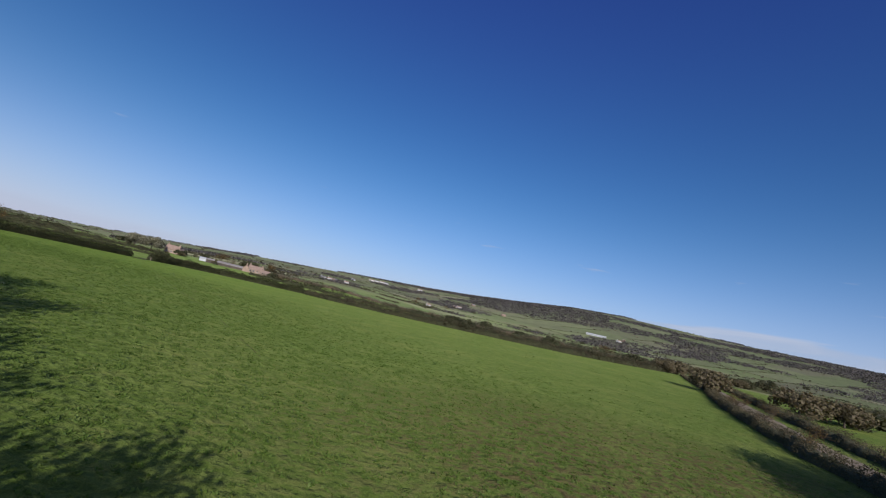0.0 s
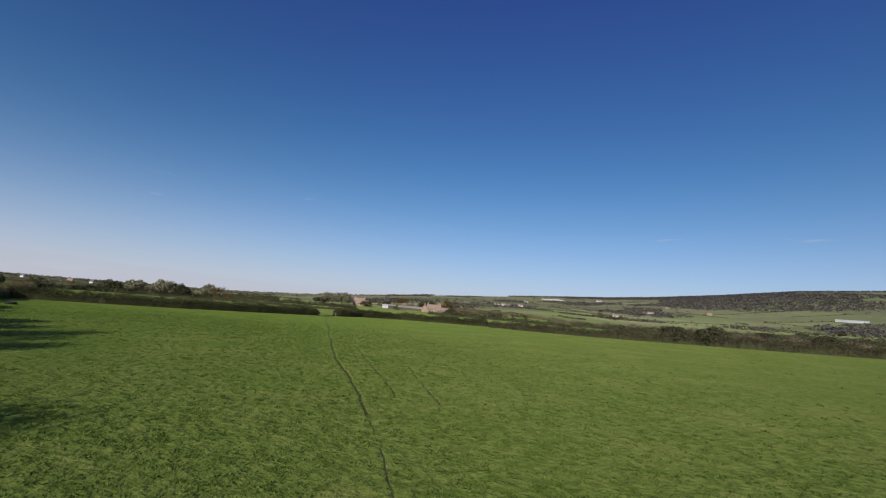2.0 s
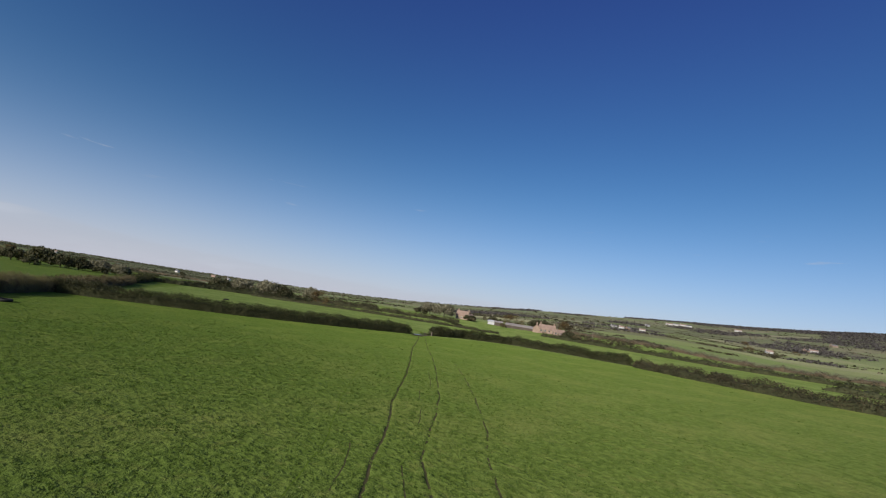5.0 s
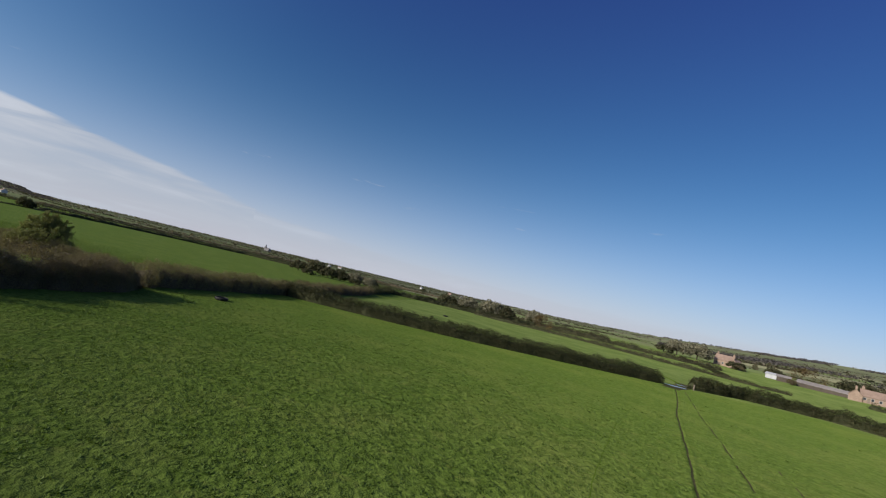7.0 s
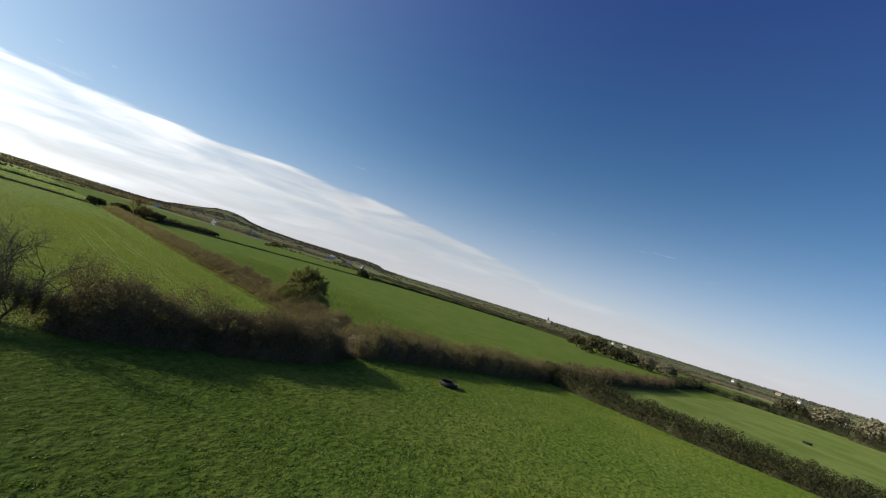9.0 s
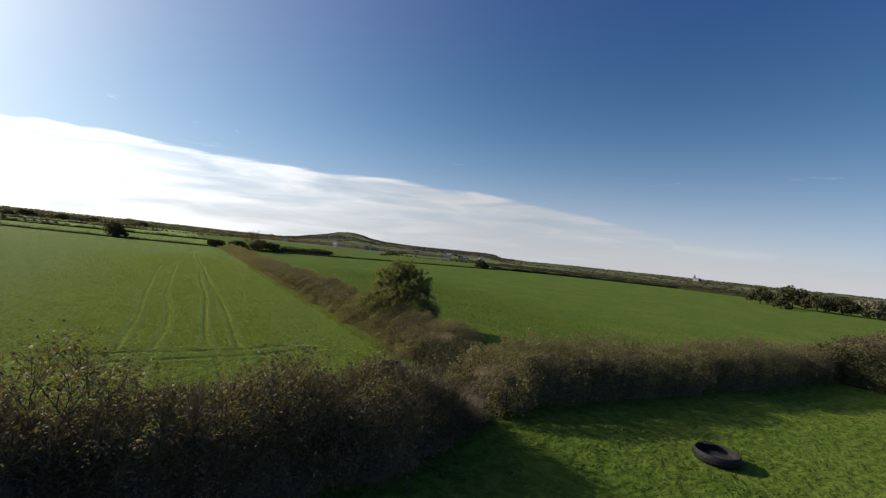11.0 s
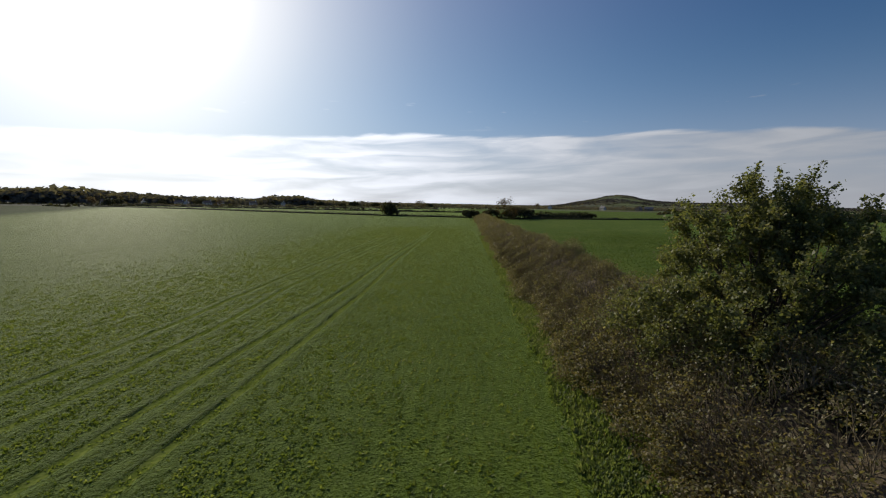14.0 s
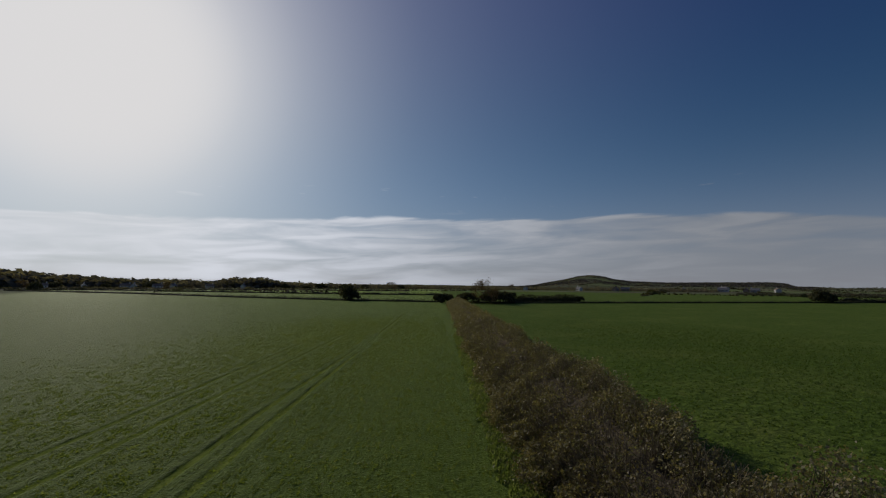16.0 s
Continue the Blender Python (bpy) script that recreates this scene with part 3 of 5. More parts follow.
# ---- hedges ----
def hedge(label, pts, width, height, leaves, leaf, mat, seed, twigs=0, group="", skew=0.0, lump=0.25, sprout=0.5, heart=True):
    """A hedge along pts: a closed heart coloured for inner shade, leaves over it and twigs that stand out of it."""
    rng = np.random.default_rng(seed)
    q, t, s = ribbon_points(pts, 0.8)
    z = land(q[:, 0], q[:, 1])
    base = thing("hedge", q[0, 0], q[0, 1], float(z[0]), label, "hedge", group)
    o = np.array([q[0, 0], q[0, 1], z[0]])
    nrm = np.stack([-t[:, 1], t[:, 0]], 1)
    if isinstance(width, tuple):
        width = np.interp(s, [0, s[-1]], width)
    if isinstance(height, tuple):
        height = np.interp(s, np.linspace(0, s[-1], len(height)), height)
    hw = width / 2 * (1 + lump * wave(s * 0.45, seed) + 0.10 * wave(s * 1.9, seed + 2))
    hh = height * (1 + lump * 0.8 * wave(s * 0.33, seed + 5) + 0.10 * wave(s * 1.4, seed + 9))
    ends = np.sqrt(np.clip(np.minimum(s, s[-1] - s) / 2.4 + 0.03, 0, 1))
    hw, hh = hw * ends, hh * ends
    prof = np.linspace(0, math.pi, 9)
    px = np.sign(np.cos(prof)) * np.abs(np.cos(prof)) ** 0.75
    pz = np.sin(prof) ** 0.7 * (1 - skew * np.clip((px + 0.5) / 1.3, 0, 1))
    jit = 1 + 0.13 * rng.normal(size=(len(q), len(prof)))
    v = np.zeros((len(q), len(prof), 3))
    v[:, :, :2] = q[:, None] + nrm[:, None] * (px * 0.7)[None, :, None] * hw[:, None, None] * jit[:, :, None]
    v[:, :, 2] = z[:, None] - 0.05 + 0.62 * hh[:, None] * pz[None, :] * jit
    n, m = len(q), len(prof)
    i, j = np.meshgrid(np.arange(n - 1), np.arange(m - 1), indexing="ij")
    a = (i * m + j).ravel()
    # the heart is one solid shell; its dark colour stands for shade inside
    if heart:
        under("hedge_heart", mesh_np("hedge_heart", v.reshape(-1, 3) - o, np.stack([a, a + 1, a + m + 1, a + m], 1), SHADE_GREEN if mat in (LEAF_OLIVE, LEAF_SCRUB) else SHADE), base, "closed inner shell coloured for the shade inside the hedge")
    # leaves
    k = rng.uniform(0, len(q) - 1.001, leaves)
    i0 = k.astype(int)
    fr = (k - i0)[:, None]
    c2 = q[i0] * (1 - fr) + q[i0 + 1] * fr
    w = (0.5 + 0.5 * np.sign(rng.uniform(-1, 1, leaves)) * rng.uniform(0, 1, leaves) ** 0.8) * 0.99 * math.pi + 0.01
    depth = 1.0 - 0.3 * rng.random(leaves) ** 2 + 0.1 * wave(c2[:, 0] * 3.1 + w * 5, seed + 3) + 0.09 * wave(c2[:, 1] * 6.3 - w * 9, seed + 1)
    cx = np.sign(np.cos(w)) * np.abs(np.cos(w)) ** 0.75 * hw[i0] * depth
    low = 1 - skew * np.clip((np.sign(np.cos(w)) * np.abs(np.cos(w)) ** 0.75 + 0.5) / 1.3, 0, 1)
    cz = np.sin(w) ** 0.7 * hh[i0] * depth * low
    c = np.c_[c2 + nrm[i0] * cx[:, None], z[i0] + np.maximum(cz, 0.05)] + rng.normal(size=(leaves, 3)) * leaf * 0.5
    v, f = leaf_quads(c - o, leaf, rng)
    under("foliage", mesh_np("foliage", v, f, mat), base)
    if twigs:
        k = rng.uniform(0, len(q) - 1.001, twigs).astype(int)
        w = rng.uniform(0.12, 0.88, twigs) * math.pi
        x = np.sign(np.cos(w)) * np.abs(np.cos(w)) ** 0.75 * hw[k] * 0.8
        low = 1 - skew * np.clip((np.sign(np.cos(w)) * np.abs(np.cos(w)) ** 0.75 + 0.5) / 1.3, 0, 1)
        p0 = np.c_[q[k] + nrm[k] * x[:, None], z[k] + np.sin(w) ** 0.7 * hh[k] * 0.8 * low]
        d = np.c_[nrm[k] * (np.cos(w) * 0.7)[:, None] + rng.normal(size=(twigs, 2)) * 0.35, 0.35 + np.abs(rng.normal(size=twigs)) * 0.6]
        d *= (sprout * rng.uniform(0.6, 1.5, twigs) / np.linalg.norm(d, axis=1))[:, None]
        segs = [(a - o, b - o, 0.014, 0.005) for a, b in zip(p0, p0 + d)]
        v, f = tubes(segs, 3)
        tagged(under("twig_fringe", mesh_np("twig_fringe", v, f, TWIG), base, "bare brown twigs"), kind="stuff")
    return base


B_EAST = [(-98.6, 55.2), (-94, 53), (-80, 45), (-60, 32), (-35, 16), (-12, 0), (0, -9), (20, -24)]


def beside(lat, s):
    """A point lat metres to the right of the main wheel track and s metres along it."""
    return (-133.5 - 0.8535 * lat - 0.5215 * s, 39.0 + 0.521 * lat - 0.853 * s)


# the broad bramble hedge that the flight ends above, in lengths
hedge("broad brown bramble hedge with sparse autumn leaves", [beside(15.2, -20.5), beside(15.3, -8), beside(14.9, 18)], (6.4, 5.5), (2.7, 2.9, 2.75), 190000, 0.085, LEAF_BROWN, 11, 7000, "field hedges", skew=0.6, lump=0.24, sprout=0.6)
hedge("broad brown bramble hedge with sparse autumn leaves", [beside(14.9, 14), beside(14.8, 26), beside(14.8, 38)], (5.5, 5.2), (2.75, 2.7, 2.6), 120000, 0.09, LEAF_BROWN, 12, 5000, "field hedges", skew=0.6, lump=0.24, sprout=0.6)
hedge("broad brown bramble hedge with sparse autumn leaves", [beside(14.8, 34), beside(14.8, 50), beside(14.8, 68)], (5.2, 5.2), (2.6, 2.5, 2.45), 56000, 0.14, LEAF_BROWN, 15, 3000, "field hedges", skew=0.6, lump=0.24, sprout=0.6)
hedge("long brown hedge between two grass fields", [beside(14.8, 63.5), beside(14.8, 110), beside(14.6, 158)], (5.2, 4.6), 2.4, 40000, 0.22, LEAF_BROWN, 13, 3000, "field hedges", skew=0.5, lump=0.2)
hedge("pale green thicket where two hedges meet", [(-128.6, 67.9), (-132.5, 66.0), (-137, 61.5)], 4.0, 1.9, 20000, 0.10, LEAF_OLIVE, 14, 700, "field hedges")
# the tall dark hedge across the end of the first field
hedge("tall dark unclipped hawthorn hedge with bare brown twigs", [(-126.3, 68.9), (-122.8, 68.1), (-120.1, 67.2), (-115.8, 65.0), (-111.3, 61.8), (-108.3, 59.6), (-105.4, 57.6)], 4.0, (1.5, 2.7, 3.3, 3.3, 3.1, 3.3, 2.9), 60000, 0.12, LEAF_THORN, 21, 5200, "field hedges", sprout=0.9, lump=0.42)
hedge("dark hawthorn hedge at the end of the pasture", [(-166, 93.4), (-151, 83.4), (-138, 73.2), (-131, 68.8), (-128, 68.2)], (3.8, 5.4), (3.1, 3.4, 3.3), 98000, 0.105, LEAF_BROWN, 22, 4000, "field hedges", sprout=0.6)
hedge("tall ragged hedge along the pasture's sunny side", B_EAST, 4.6, 4.6, 24000, 0.36, LEAF_THORN, 23, 2500, "field hedges", sprout=0.9, lump=0.4)
hedge("thin leafless stretch of hedge full of bare twigs", [(-106.6, 57.6), (-102.5, 55.0), (-98.2, 53.0)], 2.4, (2.6, 1.7, 2.2), 9000, 0.12, LEAF_THORN, 25, 2400, "field hedges", sprout=1.1, heart=False)
hedge("low bramble gap in the hedge by the trough", [(-128.5, 69.4), (-125, 68.8), (-120, 67.0)], 2.2, 0.9, 9000, 0.1, LEAF_THORN, 24, 500, "field hedges")
# hedges round the first pasture
hedge("dense dark green clipped hedge up to the gateway", [(-164, 88.5), (-161, 93), (-155, 103), (-149, 113), (-142, 128), (-136, 150), (-129.8, 178)], 3.5, 3.1, 76000, 0.2, LEAF_OLIVE, 31, 900, "field hedges", lump=0.15, sprout=0.4)
hedge("dense hedge beyond the muddy gateway", [(-129.2, 187), (-127.5, 206), (-116, 221), (-94, 224), (-70, 219.5)], 3.6, 3.1, 40000, 0.28, LEAF_OLIVE, 32, 600, "field hedges", lump=0.3)
hedge("overgrown brown and green hedge along the pasture", [(-69, 217), (-50, 206), (-25, 197), (5, 195), (32, 194), (56, 196), (87, 214), (110, 231), (131, 248)], 4.2, (2.7, 3.0, 3.3, 3.2, 3.0), 52000, 0.32, LEAF_SCRUB, 33, 900, "field hedges", lump=0.4)
hedge("low dark brown hedge between pasture and lane", [(32, 20), (36.5, 36), (39, 45), (44, 57.5), (56, 86), (69, 112), (82, 137), (105, 188), (131, 243)], (2.8, 1.8), (2.0, 1.7, 1.2, 0.9), 40000, 0.17, LEAF_SCRUB, 34, 2600, "field hedges", lump=0.4)
hedge("ragged brown hedge on the lane's far side", [(45, 26), (52, 47), (60.5, 66), (71.5, 90), (91, 131), (122, 194), (146, 242)], 3.0, (2.0, 1.6, 1.4), 28000, 0.2, LEAF_SCRUB, 35, 1800, "field hedges", lump=0.5)
# fields to the west
hedge("dark hedge curving away between two pastures", [(-159.5, 90.5), (-178, 99), (-196, 108), (-214, 118), (-232, 128), (-256, 138)], 3.8, 3.1, 24000, 0.28, LEAF_THORN, 41, 900, "field hedges")
hedge("dark hedge along the far side of a pasture", [(-258, 139), (-285, 152), (-318, 168), (-312, 200), (-298, 232), (-290, 262), (-258, 292)], 4.4, 3.6, 20000, 0.42, LEAF_OLIVE, 42, 0, "field hedges", lump=0.4)
hedge("low straight hedge across the west field", [(-399, -36), (-430, -10), (-455, 25), (-466, 82), (-440, 140), (-360, 172)], 3.0, 2.5, 16000, 0.42, LEAF_OLIVE, 43, 0, "field hedges", lump=0.5)
hedge("thin low hedge across the flat fields", [(-236, -98), (-250, -84), (-300, -66), (-381, -36), (-430, -20)], 1.2, 0.9, 5000, 0.3, LEAF_OLIVE, 44, 0, "field hedges")
hedge("thin low hedge across the flat fields", [(-231, -101), (-205, -129), (-172, -182), (-125, -272), (-55, -370)], 1.3, 1.0, 8000, 0.35, LEAF_OLIVE, 45, 0, "field hedges")
hedge("thick short hedge standing in the flat fields", [(-254, -90), (-266, -89), (-278, -89), (-291, -88)], 3.4, 2.6, 5000, 0.42, LEAF_OLIVE, 46, 0, "field hedges")
hedge("low dark hedge across the south fields", [(-290, -190), (-235, -235), (-180, -300), (-110, -385), (-30, -450)], 2.4, 1.4, 9000, 0.45, LEAF_OLIVE, 50, 0, "field hedges", lump=0.8)
hedge("low dark hedge across the south fields", [(-340, -330), (-250, -390), (-160, -440), (-60, -500)], 2.6, 1.6, 8000, 0.5, LEAF_FAR, 51, 0, "field hedges", lump=0.8)
hedge("straight dark hedge across the west fields", [(-560, -150), (-545, -40), (-540, 60), (-520, 160), (-470, 230)], 3.4, 2.4, 12000, 0.5, LEAF_OLIVE, 52, 0, "field hedges", lump=0.4)
hedge("straight dark hedge across the west fields", [(-640, -120), (-650, 20), (-640, 140), (-600, 260), (-500, 330)], 3.6, 2.6, 12000, 0.6, LEAF_FAR, 53, 0, "field hedges", lump=0.5)
# rows of hedges in the valley to the north-east
for i, (line, w, h) in enumerate([
        ([(-20, 262), (40, 250), (100, 252), (170, 290)], 3.4, 2.6), ([(20, 300), (90, 290), (160, 300), (250, 330)], 3.6, 2.8), ([(160, 262), (230, 240), (300, 190), (340, 120)], 3.6, 2.8),
        ([(130, 150), (190, 138), (260, 110), (320, 60)], 3.4, 2.6), ([(60, 348), (150, 344), (240, 372), (350, 380)], 4.2, 3.2), ([(240, 250), (310, 300), (360, 380), (380, 460)], 4.0, 3.0),
        ([(100, 450), (210, 438), (330, 450), (450, 430)], 4.6, 3.4), ([(350, 200), (430, 250), (500, 330), (520, 440)], 4.6, 3.4), ([(150, 530), (280, 520), (420, 540), (560, 520)], 5.0, 3.6)]):
    hedge("brown and olive hedge with bushes between valley fields", line, w, h, 7000, 0.55, LEAF_FAR if i % 2 else LEAF_OLIVE, 120 + i, 0, "valley hedges", lump=0.7)
hedge("low dark hedge across the sloping field", [(-290, 214), (-268, 230), (-246, 241), (-224, 256), (-205, 269), (-186, 281), (-158, 290)], 2.6, (2.2, 1.8, 2.0, 1.6, 1.2), 12000, 0.36, LEAF_SCRUB, 55, 0, "field hedges", lump=0.6)
hedge("tall dark overgrown hedge on the brow of the field", [(-312, 258), (-280, 262), (-258, 272), (-240, 288), (-224, 302), (-206, 320)], 4.2, (2.2, 2.8, 3.0, 2.6, 2.2), 12000, 0.42, LEAF_SCRUB, 54, 0, "field hedges", lump=0.6)
hedge("scrubby hedge in the field below the farm", [(-236, 326), (-214, 312), (-196, 300), (-182, 286)], 3.0, 1.2, 6000, 0.36, LEAF_OLIVE, 47, 0, "field hedges", lump=0.6)
hedge("brown hedge between the small fields", [(-150, 330), (-110, 322), (-60, 318), (-10, 312), (50, 310), (110, 318)], 4.0, 2.6, 14000, 0.5, LEAF_OLIVE, 48, 0, "field hedges", lump=0.6)
hedge("brown hedge between the small fields", [(-170, 420), (-110, 398), (-40, 395), (40, 388), (120, 392), (190, 380)], 4.5, 2.8, 14000, 0.55, LEAF_FAR, 49, 0, "field hedges", lump=0.6)


# ---- trees ----
def grow(rng, start, heading, length, radius, depth, segs, tips, spread=0.6, rise=0.25, forks=(2, 4)):
    """One branch, bent in steps, that forks at its end and along its way."""
    p, d = np.array(start, float), np.array(heading, float)
    d /= np.linalg.norm(d)
    steps = 3
    for i in range(steps):
        r0, r1 = radius * (1 - 0.14 * i), radius * (1 - 0.14 * (i + 1))
        q = p + d * length / steps
        segs.append((p, q, r0, r1))
        d = d + rng.normal(size=3) * 0.16 + np.array([0, 0, rise * 0.15])
        d /= np.linalg.norm(d)
        p = q
        if depth > 0 and i < steps - 1 and rng.random() < 0.55:
            side = d + rng.normal(size=3) * spread
            grow(rng, p, side, length * 0.62, radius * 0.5, depth - 1, segs, tips, spread, rise, forks)
    if depth == 0:
        tips.append((p, d))
        return
    for _ in range(rng.integers(*forks)):
        side = d + rng.normal(size=3) * spread + np.array([0, 0, rise])
        grow(rng, p, side, length * rng.uniform(0.62, 0.82), radius * 0.58, depth - 1, segs, tips, spread, rise, forks)


def tree(name, label, x, y, seed, height, stems=1, depth=4, leaves=0, leaf=0.1, mat=None, clump=0.45, spread=0.6, rise=0.25, group="", lean=0.25, sides=4, wide=1.0, first=0.3):
    rng = np.random.default_rng(seed)
    base = thing(name, x, y, ground_z(x, y) - 0.05, label, "tree", group)
    segs, tips = [], []
    for k in range(stems):
        w = 2 * math.pi * k / max(stems, 1) + rng.random()
        tilt = lean if stems > 1 else 0.06
        grow(rng, (0, 0, 0), (math.cos(w) * tilt, math.sin(w) * tilt, 1),
             height * first, height * 0.022 / (stems ** 0.4), depth, segs, tips, spread, rise)
    top = max(max(s[0][2], s[1][2]) for s in segs)
    k = height / top
    sc = np.array([k * wide, k * wide, k])
    segs = [(a * sc, b * sc, r0, r1) for a, b, r0, r1 in segs]
    v, f = tubes(segs, sides)
    under("trunk", mesh_np("trunk", v, f, BARK, True), base, "" if leaves else "forked trunk with bare branches")
    if leaves:
        tp = np.array([t[0] for t in tips]) * sc
        per = rng.integers(0, len(tp), leaves)
        c = tp[per] + rng.normal(size=(leaves, 3)) * clump * np.array([1, 1, 0.75])
        c[:, 2] = np.maximum(c[:, 2], 0.2)
        v, f = leaf_quads(c, leaf, rng)
        under("crown", mesh_np("crown", v, f, mat), base)
    return base


def broad_tree(name, label, x, y, seed, height, radius, tips, leaves, leaf, mat):
    """A full broad tree: stems fan out from the ground to many boughs, each ending in leafy sprays."""
    rng = np.random.default_rng(seed)
    base = thing(name, x, y, ground_z(x, y) - 0.05, label, "tree")
    low = height * 0.2
    segs, limbs, ends, heads = [], [], [], []
    for k in range(tips):
        w = 2.39996 * k + rng.normal() * 0.15
        e = math.asin(min(0.98, 1.06 * (k + 0.5) / tips))
        far = rng.uniform(0.72, 1.06) if k % 4 else rng.uniform(0.4, 0.7)
        tip = np.array([radius * math.cos(e) * math.cos(w), radius * math.cos(e) * math.sin(w), low + (height - low) * math.sin(e) * 0.97]) * np.array([far, far, 0.6 + 0.4 * far])
        stem = k % 5
        foot = 0.22 * np.array([math.cos(stem * 1.257), math.sin(stem * 1.257), 0.0])
        crotch = np.array([tip[0] * 0.16, tip[1] * 0.16, min(tip[2] * 0.4, height * 0.3)]) + foot
        bend = tip * np.array([0.6, 0.6, 0.74]) + rng.normal(size=3) * 0.16
        limbs += [(foot, crotch, 0.11, 0.07), (crotch, bend, 0.05, 0.03), (bend, tip, 0.03, 0.012)]
        out = tip - np.array([0, 0, height * 0.42])
        out /= np.linalg.norm(out)
        for _ in range(7):
            d = out * 0.8 + rng.normal(size=3) * 0.75 + np.array([0, 0, 0.25])
            d *= rng.uniform(0.4, 1.0) / np.linalg.norm(d)
            root = tip - out * rng.uniform(0.0, 0.7)
            segs.append((root, root + d, 0.011, 0.004))
            ends.append((root, d))
            heads.append(out)
    v, f = tubes(limbs, 6)
    under("trunk", mesh_np("trunk", v, f, BARK, True), base, "several forked grey-brown stems")
    v, f = tubes(segs, 3)
    tagged(under("twig_fringe", mesh_np("twig_fringe", v, f, TWIG), base, "bare brown twigs"), kind="stuff")
    i = rng.integers(0, len(ends), leaves)
    root, d, out = (np.array(a) for a in ([r for r, _ in ends], [q for _, q in ends], heads))
    c = root[i] + d[i] * rng.uniform(0.15, 1.12, (leaves, 1)) + rng.normal(size=(leaves, 3)) * 0.085
    v, f = leaf_quads(c, leaf, rng, 0.3, 0.65, out[i] * 0.35 + np.array([0, 0, 0.25]))
    under("crown", mesh_np("crown", v, f, mat), base)
    return base


# the leafy tree that the flight passes
broad_tree("hedgerow_tree", "bushy green field maple standing in the hedge", -146.1, 52.0, 5, 6.75, 3.9, 120, 82000, 0.1, LEAF_TREE)
# bushes at its foot
for x, y, seed, h, n in ((-147.4, 49.2, 6, 3.4, 16000), (-149.6, 46.2, 7, 2.7, 9000), (-144.6, 50.2, 17, 3.2, 15000), (-144.6, 54.6, 27, 3.3, 13000), (-148.4, 53.4, 28, 3.0, 11000)):
    tree("hedgerow_bush", "olive green leafy bush growing out of the hedge", x, y, seed, h, stems=5, depth=4, leaves=n, leaf=0.09, mat=LEAF_TREE, clump=0.22, spread=0.7, lean=0.9, wide=1.25, first=0.26, group="hedge bushes")
# bare trees in the tall hedge
tree("bare_tree", "bare many-branched tree in the tall hedge", -104.0, 55.8, 8, 6.4, stems=3, depth=5, spread=0.62, rise=0.25, group="bare trees", lean=0.5, wide=1.15)
tree("bare_tree", "bare many-branched tree in the tall hedge", -102.4, 54.8, 9, 6.8, stems=2, depth=5, spread=0.5, rise=0.3, group="bare trees", lean=0.35)
for i, (x, y, h) in enumerate([(-107.6, 58.6, 5.2), (-112.5, 62.0, 4.6), (-117.5, 65.4, 4.3)]):
    tree("hedge_shoot", "ragged half-bare bush rising above the tall hedge", x, y, 60 + i, h, stems=4, depth=3, leaves=3600, leaf=0.13, mat=LEAF_THORN, clump=0.4, spread=0.6, lean=0.6, group="hedge bushes")
for i, (x, y, h) in enumerate([(-88, 50, 6.0), (-79.4, 44.5, 7.8), (-67.6, 36.8, 10.8), (-58, 30, 10.2), (-47, 23, 8.0), (-36, 15.2, 10.7), (-28.4, 10.2, 10.1), (-19, 4, 7.2), (-13.7, 0.2, 6.9), (-6.9, -4.4, 6.8), (-2.6, -7.3, 6.6), (2.5, -10.5, 6.4)]):
    tree("hedgerow_tree", "thin-leaved ash tree in the hedge", x, y, 80 + i, h, stems=2, depth=4, leaves=6000, leaf=0.36, mat=LEAF_RUST, clump=0.7, spread=0.55, group="pasture edge trees", lean=0.3)

# saplings and taller trees in the lane hedge
for i, (x, y, h) in enumerate([(54, 81.5, 3.4), (47.2, 65, 3.8), (40.5, 49, 3.2), (59.5, 92, 3.0)]):
    tree("hedge_sapling", "thin half-bare sapling in the lane hedge", x, y, 140 + i, h, stems=2, depth=3, leaves=900, leaf=0.13, mat=LEAF_RUST, clump=0.3, spread=0.5, lean=0.3, group="hedge bushes")
for i, (x, y, h) in enumerate([(30, 16.5, 8.0), (32.4, 21.5, 8.0), (34.4, 26.5, 7.5)]):
    tree("hedgerow_tree", "thin-leaved ash tree in the hedge", x, y, 150 + i, h, stems=2, depth=4, leaves=6000, leaf=0.36, mat=LEAF_RUST, clump=0.7, spread=0.55, group="pasture edge trees", lean=0.3)


